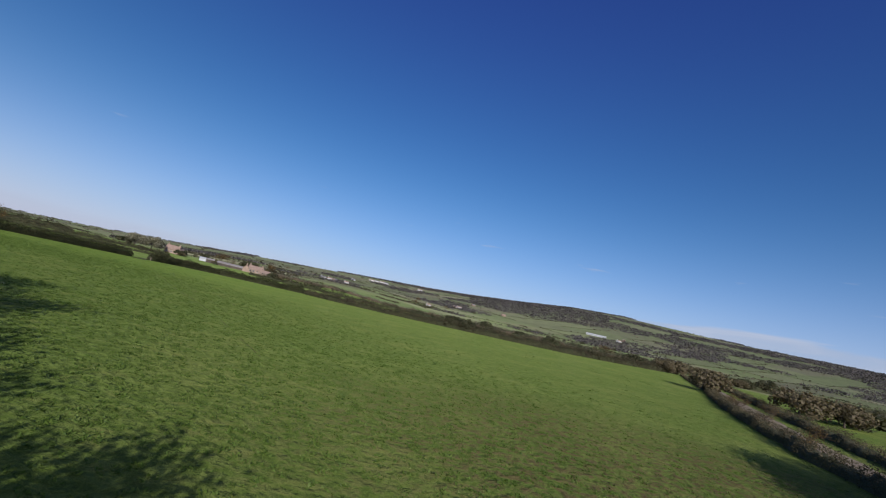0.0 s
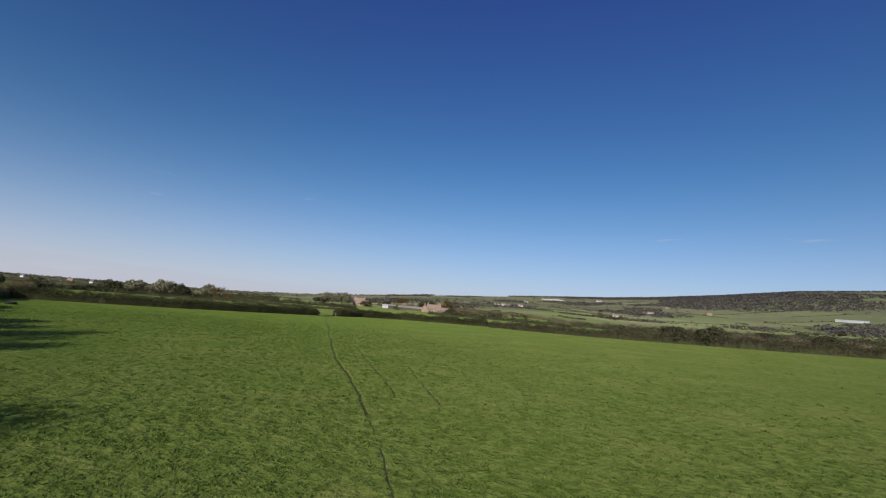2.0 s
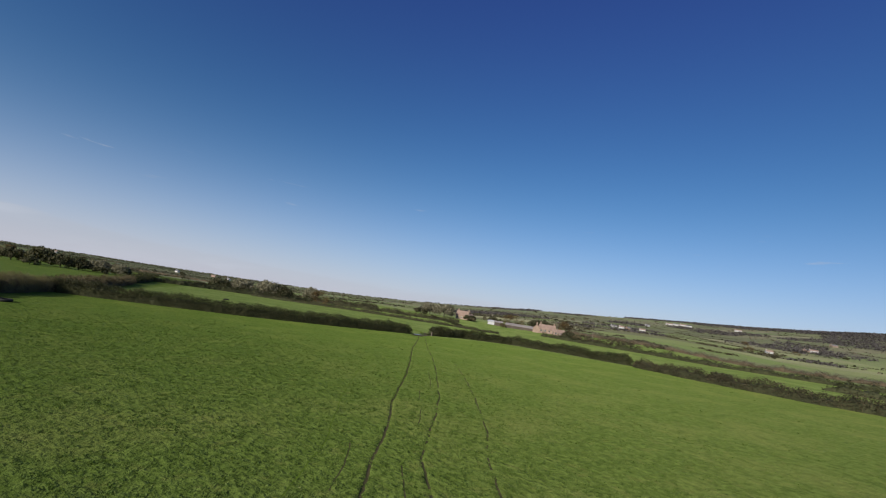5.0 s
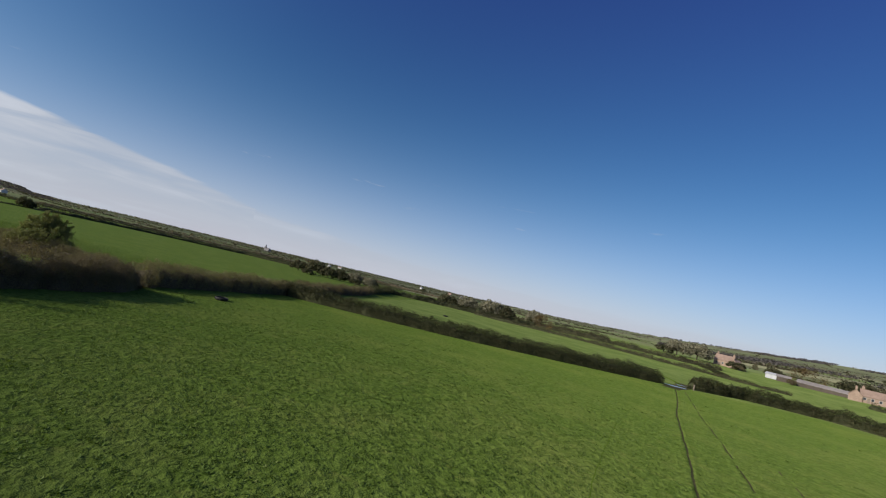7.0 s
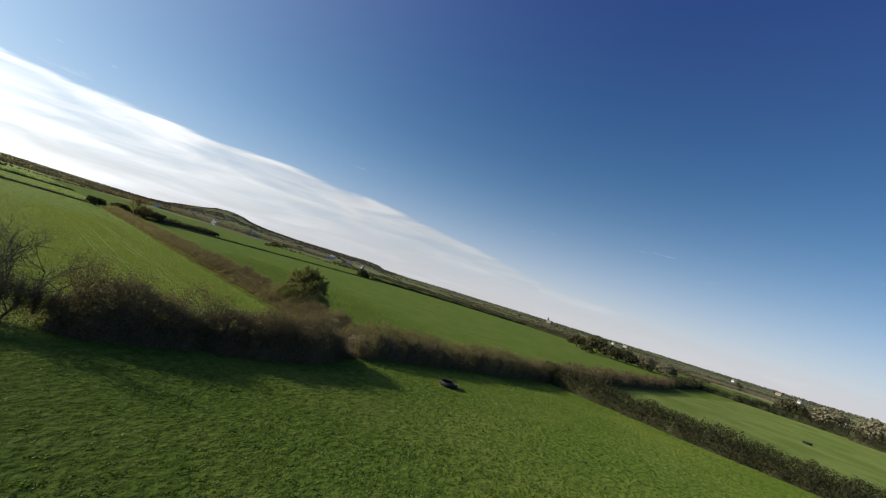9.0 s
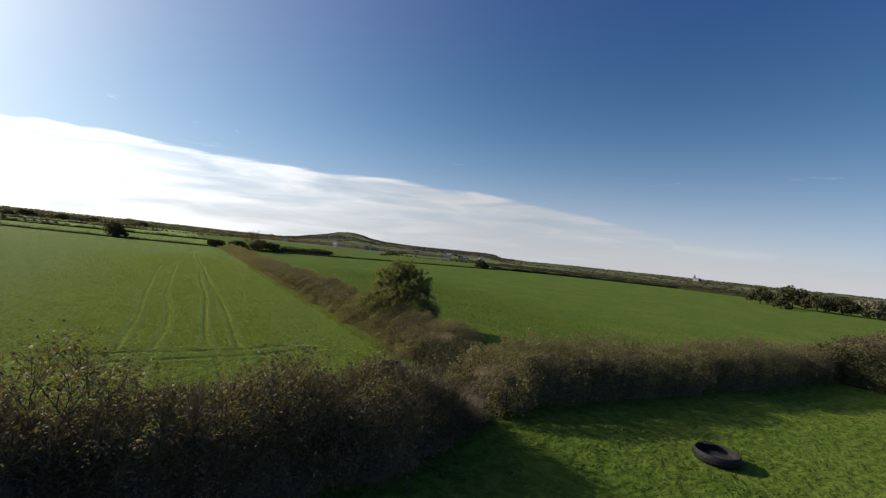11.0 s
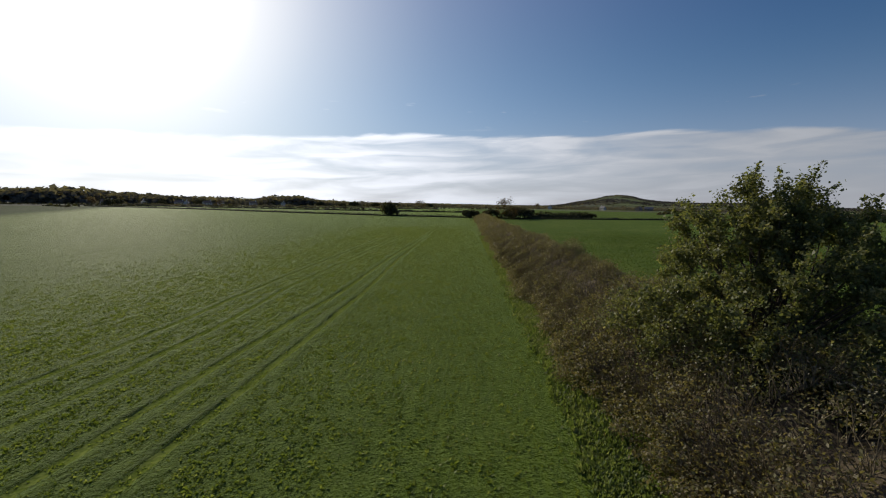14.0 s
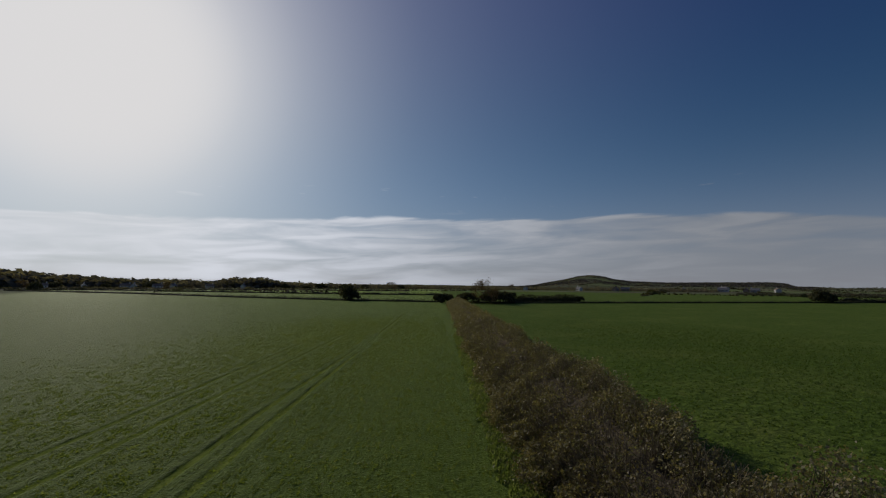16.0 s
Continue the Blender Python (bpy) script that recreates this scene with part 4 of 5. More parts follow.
def dome_tree(name, label, x, y, seed, height, width, blobs, leaves, leaf, mat, group):
    """A full round tree: forked trunk and a crown of overlapping rounded masses with gaps."""
    rng = np.random.default_rng(seed)
    base = thing(name, x, y, ground_z(x, y) - 0.05, label, "tree", group)
    rad = width / 2
    cen = []
    for k in range(blobs):
        w, e = 2 * math.pi * (k * 0.618 + 0.1 * rng.random()), math.asin(min(1.0, 0.05 + 0.9 * (k + 0.5) / blobs))
        cen.append((rad * 0.66 * math.cos(e) * math.cos(w), rad * 0.66 * math.cos(e) * math.sin(w), height * (0.22 + 0.48 * math.sin(e)) * rng.uniform(0.88, 1.08)))
    cen = np.array(cen)
    br = np.minimum(rad, height * 0.5) * rng.uniform(0.36, 0.52, blobs)
    segs = [(np.array([0, 0, 0]), np.array([0.1, 0, height * 0.3]), height * 0.03, height * 0.022)]
    segs += [(np.array([0.1, 0, height * 0.24]), c, height * 0.014, height * 0.004) for c in cen]
    v, f = tubes(segs, 4)
    under("trunk", mesh_np("trunk", v, f, BARK, True), base)
    i = rng.integers(0, blobs, leaves)
    d = rng.normal(size=(leaves, 3))
    d /= np.linalg.norm(d, axis=1)[:, None]
    c = cen[i] + d * (br[i] * rng.uniform(0.6, 1.08, leaves))[:, None] * np.array([1, 1, 0.85])
    c[:, 2] = np.maximum(c[:, 2], 0.3)
    v, f = leaf_quads(c, leaf, rng, 0.3, 0.75, d)
    under("crown", mesh_np("crown", v, f, mat), base)
    return base


# trees farther off, built once each, then set about
proto = {}
proto["oak"] = dome_tree("round_tree", "round dark green tree in a hedgerow", -344, 133, 101, 9.0, 12.5, 15, 1500, 0.9, LEAF_MID, "hedgerow trees")
proto["ash"] = tree("airy_tree", "airy half-bare tree in a hedgerow", -268, 248, 102, 8.0, stems=2, depth=3, leaves=1800, leaf=0.45, mat=LEAF_RUST, clump=0.8, spread=0.6, lean=0.4, group="hedgerow trees", sides=3)
proto["thorn"] = dome_tree("thorn_bush", "low dark thorn bush in a hedgerow", -233, -99, 103, 4.2, 5.6, 9, 800, 0.6, LEAF_MID, "hedgerow trees")


proto["willow"] = dome_tree("willow_clump", "pale grey-leaved willow in a hedgerow", -303, 236, 105, 9.0, 11.0, 14, 1600, 0.75, LEAF_PALE, "hedgerow trees")
proto["bush"] = dome_tree("field_bush", "round brown leafless-looking bush beside the lane", 158, 236, 104, 6.0, 8.5, 12, 1500, 0.5, LEAF_THORN, "hedgerow trees")


def plant(kind, x, y, h, turn, wide=1.0):
    src = proto[kind]
    full = {"oak": 9.0, "ash": 8.0, "thorn": 4.2, "bush": 6.0, "willow": 9.0}[kind]
    k = h / full
    ob = copy_thing(src, pose(x, y, ground_z(x, y) - 0.05, 0, 0, turn))
    ob.scale = (k * wide, k * wide, k)
    return ob


TREES = [
    # the clump by the west pasture and its neighbours
    ("oak", -351, 126, 11.5, 40, 1.0), ("oak", -344, 141, 8.6, 100, 1.1), ("oak", -362, 116, 8.6, 10, 1.1), ("thorn", -338, 150, 4.6, 10, 1.5), ("thorn", -330, 118, 4.6, 80, 1.4), ("willow", -351, 152, 9.6, 20, 1.0),
    ("willow", -345, 161, 8.4, 120, 1.0), ("oak", -352, 164, 7.5, 200, 1.1), ("willow", -313, 220, 12.0, 60, 1.1), ("willow", -305, 234, 14.0, 200, 1.0), ("oak", -318, 208, 9.5, 20, 1.2), ("oak", -300, 242, 11.0, 75, 1.0),
    ("thorn", -313, 217, 5.0, 60, 1.6), ("willow", -296, 262, 13.0, 130, 0.75), ("thorn", -318, 196, 4.5, 60, 1.5), ("thorn", -298, 240, 5.5, 190, 1.4),
    # by the far end of the long hedge
    ("oak", -244, -87, 6.2, 15, 1.2), ("ash", -239, -85, 8.0, 120, 0.7), ("thorn", -250, -88, 5.6, 80, 1.5), ("thorn", -237, -92, 5.0, 140, 1.3), ("thorn", -229, -97, 4.6, 40, 1.2),
    # alone on the low hedge, and the dark one to the west
    ("oak", -206, -129, 7.8, 200, 0.8), ("thorn", -207, -128, 4.6, 30, 1.3), ("oak", -381, -36, 7.2, 75, 0.9), ("thorn", -384, -35, 5.0, 20, 1.3), ("thorn", -291, -88, 3.0, 10, 1.2), ("thorn", -436, -14, 4.5, 160, 1.3),
    # farm and gateway side
    ("willow", -246, 356, 13.5, 0, 1.1), ("willow", -256, 350, 12.5, 140, 1.1), ("thorn", -262, 345, 6.0, 35, 1.5), ("thorn", -225, 362, 6.0, 95, 1.5), ("ash", -152, 372, 9.0, 60, 1.0),
    ("thorn", -140, 352, 5.0, 15, 1.4), ("ash", -196, 378, 9.0, 10, 1.2), ("oak", -182, 392, 9.0, 66, 1.2),
    ("oak", 11, 197, 6.4, 20, 1.2), ("thorn", 3, 196, 5.0, 120, 1.2), ("thorn", -45, 209, 4.0, 70, 1.3), ("thorn", 70, 206, 4.6, 310, 1.4),
    # by the lane
    ("bush", 79, 131, 8.6, 15, 1.1), ("bush", 128, 244, 9.5, 40, 1.3), ("bush", 118, 238, 8.5, 80, 1.2), ("oak", 140, 240, 7.0, 15, 1.0), ("bush", 146, 252, 8.0, 200, 1.2), ("oak", 190, 262, 9.0, 100, 1.1),
    ("bush", 88, 110, 8.4, 30, 1.15), ("bush", 97, 108, 7.6, 150, 1.2), ("thorn", 106, 114, 6.4, 222, 1.5), ("bush", 108, 122, 6.6, 20, 1.1), ("bush", 160, 146, 9.0, 20, 1.2), ("thorn", 136, 140, 5.0, 20, 1.6),
    # round the farm
    ("oak", -172, 384, 9.5, 30, 1.0), ("thorn", -140, 350, 4.0, 10, 1.6), ("bush", -190, 352, 4.0, 70, 1.0), ("oak", -214, 380, 7.0, 10, 1.1), ("bush", -132, 344, 3.8, 10, 1.3), ("bush", -120, 336, 3.4, 100, 1.4), ("bush", -222, 360, 4.4, 0, 1.2),
]
for kind, x, y, h, turn, wide in TREES:
    plant(kind, x, y, h, turn, wide)

rng = np.random.default_rng(78)
# bushes and trees along the valley hedges
for x0, y0, x1, y1, n in ((-20, 262, 170, 285, 3), (20, 300, 250, 330, 3), (160, 262, 340, 120, 4), (130, 150, 320, 60, 4), (60, 348, 350, 380, 5), (100, 450, 450, 430, 6)):
    for k in range(n):
        f = (k + rng.random()) / n
        plant(("thorn", "ash", "oak")[int(rng.integers(3))], x0 + (x1 - x0) * f, y0 + (y1 - y0) * f + rng.normal() * 4, rng.uniform(3.6, 7.0), rng.uniform(0, 360), rng.uniform(1.2, 1.7))

rng = np.random.default_rng(77)
# woods to the south beyond the flat fields
for i in range(30):
    a, d = radians(rng.uniform(240, 292)), rng.uniform(575, 640)
    plant(("oak", "oak", "ash", "thorn")[i % 4], -146 + d * math.cos(a), 38 + d * math.sin(a), rng.uniform(6, 9.5), rng.uniform(0, 360), rng.uniform(1.1, 1.6))
# hedgerow trees farther off
for i in range(48):
    a, d = rng.uniform(0, 2 * math.pi), rng.uniform(420, 1100)
    plant(("oak", "thorn", "ash")[i % 3], -70 + d * math.cos(a), 80 + d * math.sin(a), rng.uniform(4, 9), rng.uniform(0, 360), rng.uniform(1.0, 1.6))


# ---- far hedgerows and woods ----
def clumps(name, label, c, size, per, seed, leaf, mat=LEAF_FAR):
    """Many small tufts of foliage at the points c, in one mesh."""
    rg = np.random.default_rng(seed)
    n = len(c)
    d = rg.normal(size=(n, per, 3))
    d /= np.linalg.norm(d, axis=2)[:, :, None]
    d[:, :, 2] = np.abs(d[:, :, 2])
    p = (c[:, None] + d * size[:, None, None] * np.array([1, 1, 0.85]) * rg.uniform(0.55, 1.0, (n, per, 1))).reshape(-1, 3)
    v, f = leaf_quads(p, np.repeat(size, per) * leaf, rg, 0.2, 0.8, d.reshape(-1, 3) + np.array([0, 0, 0.5]))
    tagged(new(name, mesh_np(name, v, f, mat)), label, "trees", kind="stuff")


def far_hedgerows():
    rg = np.random.default_rng(3)
    ca, sa = math.cos(radians(FAR_TURN)), math.sin(radians(FAR_TURN))
    pts = []
    for axis in (0, 1):
        cell, other = FAR_CELL[axis], FAR_CELL[1 - axis]
        for k in range(-14, 22):
            for m in range(-18, 26):
                if rg.random() < 0.5:
                    continue
                s = np.arange(0, other, 2.6) + m * other
                u = np.full_like(s, k * cell)
                g = np.stack([u, s], 1) if axis == 0 else np.stack([s, u], 1)
                g = g - 500 + rg.normal(size=g.shape) * 0.8
                pts.append(np.stack([g[:, 0] * ca - g[:, 1] * sa, g[:, 0] * sa + g[:, 1] * ca], 1))
    p = np.concatenate(pts)
    r = np.hypot(p[:, 0] + 70, p[:, 1] - 80)
    deg = np.degrees(np.arctan2(p[:, 1] - 80, p[:, 0] + 70)) % 360
    p = p[(r > 400) & (r < 2000) & ~((deg > 30) & (deg < 100) & (r < 620))]
    size = rg.uniform(1.0, 1.75, len(p)) * np.where(rg.random(len(p)) < 0.04, 2.2, 1.0)
    c = np.c_[p, land(p[:, 0], p[:, 1])]
    clumps("far_hedgerows", "brown and green hedgerows between distant fields", c, size, 4, 4, 1.35, LEAF_MID)


def far_woods():
    rg = np.random.default_rng(8)
    n = 26000
    a = rg.uniform(0, 2 * math.pi, n)
    r = 500 + 3000 * rg.random(n) ** 0.8
    x, y = -70 + r * np.cos(a), 80 + r * np.sin(a)
    dens = np.array([noise.noise((px / 260, py / 260, 0.3)) + 0.5 * noise.noise((px / 90, py / 90, 7.3)) for px, py in zip(x, y)])
    keep = dens > 0.22 - 0.14 * smooth01((r - 900) / 900)
    keep |= (dens > -0.12) & (np.degrees(a) > 197) & (np.degrees(a) < 226) & (r > 1250)
    x, y, r = x[keep], y[keep], r[keep]
    size = rg.uniform(2.2, 4.0, len(x)) * (0.75 + r / 3600)
    c = np.c_[x, y, land(x, y)]
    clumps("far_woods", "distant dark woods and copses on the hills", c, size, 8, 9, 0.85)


def hill_woods():
    """Hanging woods and shaws on the hillside, with fields left open between them."""
    rg = np.random.default_rng(28)
    n = 60000
    a = np.radians(rg.uniform(18, 128, n))
    r = np.sqrt(rg.uniform(620 ** 2, 2400 ** 2, n))
    x, y = -70 + r * np.cos(a), 80 + r * np.sin(a)
    deg = np.degrees(a)
    # long bands across the slope, broken by clearings; the ridge to the east is wooded all over
    dens = np.array([noise.noise((pa * 4.0, pr / 210, 1.7)) + 0.4 * noise.noise((px / 110, py / 110, 4.1)) for pa, pr, px, py in zip(a, r, x, y)])
    ridge = smooth01((r - 1250) / 350) * smooth01((88 - deg) / 10)
    bare = 0.2 * smooth01((deg - 82) / 16) + 0.22 * smooth01((1000 - r) / 200)
    crest = smooth01((r - 1750) / 250) * smooth01((68 - deg) / 6)
    keep = dens > 0.1 + bare - 0.45 * ridge + 0.5 * crest
    x, y, r = x[keep], y[keep], r[keep]
    size = rg.uniform(3.4, 6.4, len(x)) * (0.6 + r / 2600)
    clumps("hill_woods", "brown woods greyed by haze hanging on the hillside", np.c_[x, y, land(x, y)], size, 8, 29, 0.55, LEAF_HILL)


SOUTH_AZ = [200, 226, 234, 240, 248, 254, 258, 260.4, 263.2, 265.2, 270, 275, 279, 281, 284, 300]
SOUTH_TOP = [4.0, 4.5, 5.0, 6.2, 7.4, 7.8, 10.5, 16.5, 17.0, 10.5, 12.5, 13.6, 16.0, 19.0, 19.5, 19.0]


def south_woods():
    rg = np.random.default_rng(15)
    n = 7000
    deg, d = rg.uniform(206, 300, n), rg.uniform(600, 720, n)
    a = np.radians(deg)
    x, y = -146 + d * np.cos(a), 38 + d * np.sin(a)
    lump = np.array([noise.noise((px / 34, py / 34, 2.3)) for px, py in zip(x, y)])
    tall = np.interp(deg, SOUTH_AZ, SOUTH_TOP) * (d / 640) * (0.86 + 0.28 * lump) * rg.uniform(0.82, 1.0, n)
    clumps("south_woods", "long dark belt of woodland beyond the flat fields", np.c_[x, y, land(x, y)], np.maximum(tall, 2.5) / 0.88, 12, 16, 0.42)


def west_hill_woods():
    """Woods over the hill that stands alone to the south-west."""
    rg = np.random.default_rng(38)
    n = 9000
    a = np.radians(rg.uniform(198, 230, n))
    r = np.sqrt(rg.uniform(1250 ** 2, 2480 ** 2, n))
    x, y = -70 + r * np.cos(a), 80 + r * np.sin(a)
    dens = np.array([noise.noise((px / 240, py / 240, 9.7)) + 0.5 * noise.noise((px / 80, py / 80, 2.1)) for px, py in zip(x, y)])
    keep = dens > -0.14
    x, y, r = x[keep], y[keep], r[keep]
    clumps("west_hill_woods", "brown woods greyed by haze over a far round hill", np.c_[x, y, land(x, y)], rg.uniform(3.2, 5.6, len(x)), 10, 39, 0.5, LEAF_HILL)


def valley_scrub():
    """Bushes and bramble in the rough ground below the hills."""
    rg = np.random.default_rng(61)
    n = 5600
    a, r = np.radians(rg.uniform(86, 122, n)), rg.uniform(230, 900, n)
    x, y = -70 + r * np.cos(a), 80 + r * np.sin(a)
    dens = np.array([noise.noise((px / 60, py / 60, 5.5)) + 0.6 * noise.noise((pa * 9, pr / 45, 3.3)) for px, py, pa, pr in zip(x, y, a, r)])
    inside = (side_of(x, y, (-70, 222), (131, 252)) > 0) & ((x < 60) | (y > 300))
    keep = (dens > 0.24) & inside
    x, y, r = x[keep], y[keep], r[keep]
    clumps("valley_scrub", "brown scrub and bramble in the valley", np.c_[x, y, land(x, y)], rg.uniform(0.9, 2.2, len(x)) * (0.8 + r / 1500), 14, 62, 0.62, LEAF_SCRUB)


far_hedgerows()
west_hill_woods()
valley_scrub()
far_woods()
hill_woods()
south_woods()


# ---- ruts, lane and gateway ----
def rut(label, pts, half=0.16, rim=0.07, mat=None, group="wheel tracks", name="wheel_rut", ribs=False, broken=0.0, sway=0.07):
    """A pressed wheel track: a bare floor between two raised lips of turf."""
    q, t, s = ribbon_points(pts, 0.4)
    nrm = np.stack([-t[:, 1], t[:, 0]], 1)
    rg = np.random.default_rng(int(abs(pts[0][0] * 31 + pts[0][1] * 7)))
    q = q + nrm * (sway * wave(s * 0.8, pts[0][0]))[:, None]
    # broad low banks fall away outwards, so that the pressed floor lies between steep edges
    far = np.array([-0.7, -0.3]) - half * 1.3
    off = np.r_[far, np.array([-1.3, -0.95, 0.0, 0.95, 1.3]) * half, -far[::-1]]
    hts = np.array([-0.03, rim * 0.5, rim, 0.012, 0.008, 0.012, rim, rim * 0.5, -0.03])
    n, m = len(q), len(off)
    v = np.zeros((n, m, 3))
    v[:, :, :2] = q[:, None] + nrm[:, None] * off[None, :, None] * (1 + 0.12 * rg.normal(size=(n, m, 1)).clip(-1.5, 1.5))
    ends = np.minimum(1, np.minimum(s, s[-1] - s) / 2.5)[:, None]
    v[:, :, 2] = land(v[:, :, 0], v[:, :, 1]) + hts[None] * (1 + 0.28 * rg.normal(size=(n, m)).clip(-1.5, 1.5) * (hts > 0.015)[None]) * np.where(hts > 0, ends, 1.0)
    # grass has closed over it here and there
    v[:, :, 2] -= broken * smooth01((wave(s * 0.55, pts[0][1]) + 0.6 * wave(s * 1.7, pts[0][0]) - 0.3) / 0.25)[:, None]
    o = v[0, 4].copy()
    v = v.reshape(-1, 3) - o
    i, j = np.meshgrid(np.arange(n - 1), np.arange(m - 1), indexing="ij")
    a = (i * m + j).ravel()
    f = np.stack([a, a + m, a + m + 1, a + 1], 1)
    me = mesh_np(name, v, f, GROUND, True)
    me.materials.append(mat or SOIL)
    me.polygons.foreach_set("material_index", ((j.ravel() >= 3) & (j.ravel() <= 4)).astype(np.int32))
    ob = new(name, me)
    ob.location = o
    if ribs:
        # the print of tractor tyre lugs, a row of chevrons
        vs = []
        for k in np.arange(0.3, s[-1] - 0.3, 0.19):
            c = np.array([np.interp(k, s, q[:, 0]), np.interp(k, s, q[:, 1])])
            i = min(int(np.searchsorted(s, k)), len(q) - 1)
            for side in (-1, 1):
                e = c + nrm[i] * side * half * 1.05 - t[i] * 0.11
                for w, lift in ((-0.04, 0.0), (0.0, 0.026), (0.04, 0.0)):
                    vs += [(*(c + t[i] * w), lift), (*(e + t[i] * w), lift)]
        vs = np.array(vs)
        vs[:, 2] += land(vs[:, 0], vs[:, 1]) + 0.012
        b = np.arange(len(vs) // 6)[:, None] * 6
        f = np.concatenate([b + [0, 1, 3, 2], b + [2, 3, 5, 4]])
        lug = under("lug_print", mesh_np("lug_print", vs - o, f, TURF_PALE), ob)
        tagged(lug, kind="stuff")
    return tagged(ob, label, "wheel track", group, "structure")


T1 = [(-118.0, 63.4), (-123.4, 54.8), (-127.4, 47.6), (-131.9, 40.7), (-139.2, 30.2), (-150, 12.6), (-168.3, -15.2), (-190, -50)]
T2 = [(-119.0, 64.4), (-124.1, 56.6), (-127.6, 51.0), (-130.6, 46.3), (-134.2, 40.8), (-140.3, 31.2), (-149.2, 16.0), (-170, -17.5)]
T3 = [(-116.5, 55.0), (-123.8, 43.8), (-127.5, 38.2), (-130.2, 33.8), (-136.4, 23.0), (-142.8, 12.8), (-158, -12)]
T4 = [(-116.5, 58.0), (-123.6, 47.7), (-127.4, 42.6), (-132.2, 34.9), (-136.2, 27.2), (-149.0, 7.0), (-165, -18)]
for line in (T1, T2):
    rut("pressed tractor wheel track in the short grass", line, 0.17, 0.05, TURF_PALE, sway=0.03)
for line in (T3, T4):
    rut("fainter tractor wheel track in the short grass", line, 0.16, 0.04, TURF_PALE, sway=0.03)
rut("faint tractor wheel track in the short grass", [(-109, 15), (-115, 5.4), (-119.2, -0.2), (-124, -11.4), (-129.8, -18)], 0.10, 0.012)
rut("deep ribbed tractor track across the headland", [(-117, 45.6), (-123.4, 49.0), (-125.4, 50.3), (-127.3, 51.4), (-130.5, 52.2), (-134.6, 53.8)], 0.25, 0.085, GROUND, ribs=True)
rut("deep ribbed tractor track across the headland", [(-117, 48.0), (-123.2, 51.1), (-126.1, 52.6), (-128.2, 53.3), (-131.0, 53.9), (-134.4, 55.5)], 0.25, 0.085, GROUND, ribs=True)
rut("ribbed tractor track curving off the headland", [(-121.5, 57.6), (-125.4, 55.1), (-126.6, 54.4), (-128.0, 53.8)], 0.22, 0.05, GROUND, ribs=True)
rut("ribbed tractor track curving off the headland", [(-118.5, 55.2), (-122.4, 54.1), (-124.5, 53.5), (-126.0, 52.8)], 0.2, 0.045, GROUND, ribs=True)
W1 = [(-26.2, 51.6), (-30.5, 57), (-34.8, 62.2), (-37.3, 65.0), (-42.7, 71.1), (-48.0, 77.8), (-53.4, 84.6), (-57.4, 90.1), (-62.8, 96.4), (-67.0, 102.0), (-72.7, 109.8), (-82, 121.6), (-98.4, 141.8), (-108.3, 155.3), (-120, 170.4), (-128.5, 181)]
W2 = [(-28, 58), (-32.8, 64.3), (-35.9, 68.1), (-41.2, 74.6), (-47.0, 82.2), (-51.6, 87.0), (-54.9, 92.0), (-57.6, 96.3), (-62.9, 104.1), (-67.2, 109.6), (-74.5, 119), (-86.8, 134.0), (-98.1, 147), (-122, 176)]
W3 = [(-24, 57), (-30.6, 66.7), (-32.5, 69.7), (-35.9, 74.8), (-42.5, 82.4), (-49.2, 91.0), (-53.0, 97.4), (-57.0, 102.9), (-61.2, 108.7), (-70, 120), (-80, 132)]
rut("shallow wheel track worn into the pasture", [(-10.5, 30), (-15.8, 37.5), (-20, 43.3), (-24.6, 49.6), (-26.6, 52.2)], 0.045, 0.02, MUD, broken=0.05)
rut("muddy wheel track worn into the pasture", W1, 0.1, 0.045, MUD)
rut("muddy wheel track worn into the pasture", W2, 0.08, 0.035, MUD, broken=0.03)
rut("shallow wheel track worn into the pasture", W3, 0.075, 0.025, MUD, broken=0.04)
rut("faint wheel track worn into the pasture", [(-33, 57), (-36.8, 60.3), (-42.8, 66.2), (-48.6, 72.9), (-56.5, 83.4), (-66.4, 93.4), (-77.8, 106.2), (-90, 121)], 0.04, 0.012)
for ax, ay, bx, by in ((-38.9, 69.8, -45.4, 78.3), (-44.2, 76.9, -52.0, 85.6), (-56.6, 92.6, -60.4, 97.8), (-66.0, 106.5, -74.5, 117.0), (-51.0, 79.2, -56.4, 85.6), (-62.5, 100.0, -66.0, 104.4)):
    rut("short broken wheel track in the pasture", [(ax, ay), ((ax + bx) / 2 + 0.2, (ay + by) / 2), (bx, by)], 0.045, 0.014, MUD)


def sheet(name, label, pts, half, mat, lift, category, kind="structure", seed=0, gap=1.5):
    """A strip of ground cover along a line, with uneven edges."""
    q, t, s = ribbon_points(pts, gap)
    nrm = np.stack([-t[:, 1], t[:, 0]], 1)
    off = np.linspace(-1, 1, 7) * half
    wob = 1 + 0.18 * wave(s[:, None] * 0.6 + np.arange(7)[None] * 2.1, seed)
    v = np.zeros((len(q), 7, 3))
    v[:, :, :2] = q[:, None] + nrm[:, None] * (off[None] * wob)[:, :, None]
    v[:, :, 2] = land(v[:, :, 0], v[:, :, 1]) + lift - 0.06 * (np.abs(off) > half * 0.9)[None]
    o = v[0, 3].copy()
    i, j = np.meshgrid(np.arange(len(q) - 1), np.arange(6), indexing="ij")
    a = (i * 7 + j).ravel()
    ob = new(name, mesh_np(name, v.reshape(-1, 3) - o, np.stack([a, a + 7, a + 8, a + 1], 1), mat, True))
    ob.location = o
    return tagged(ob, label, category, kind=kind)


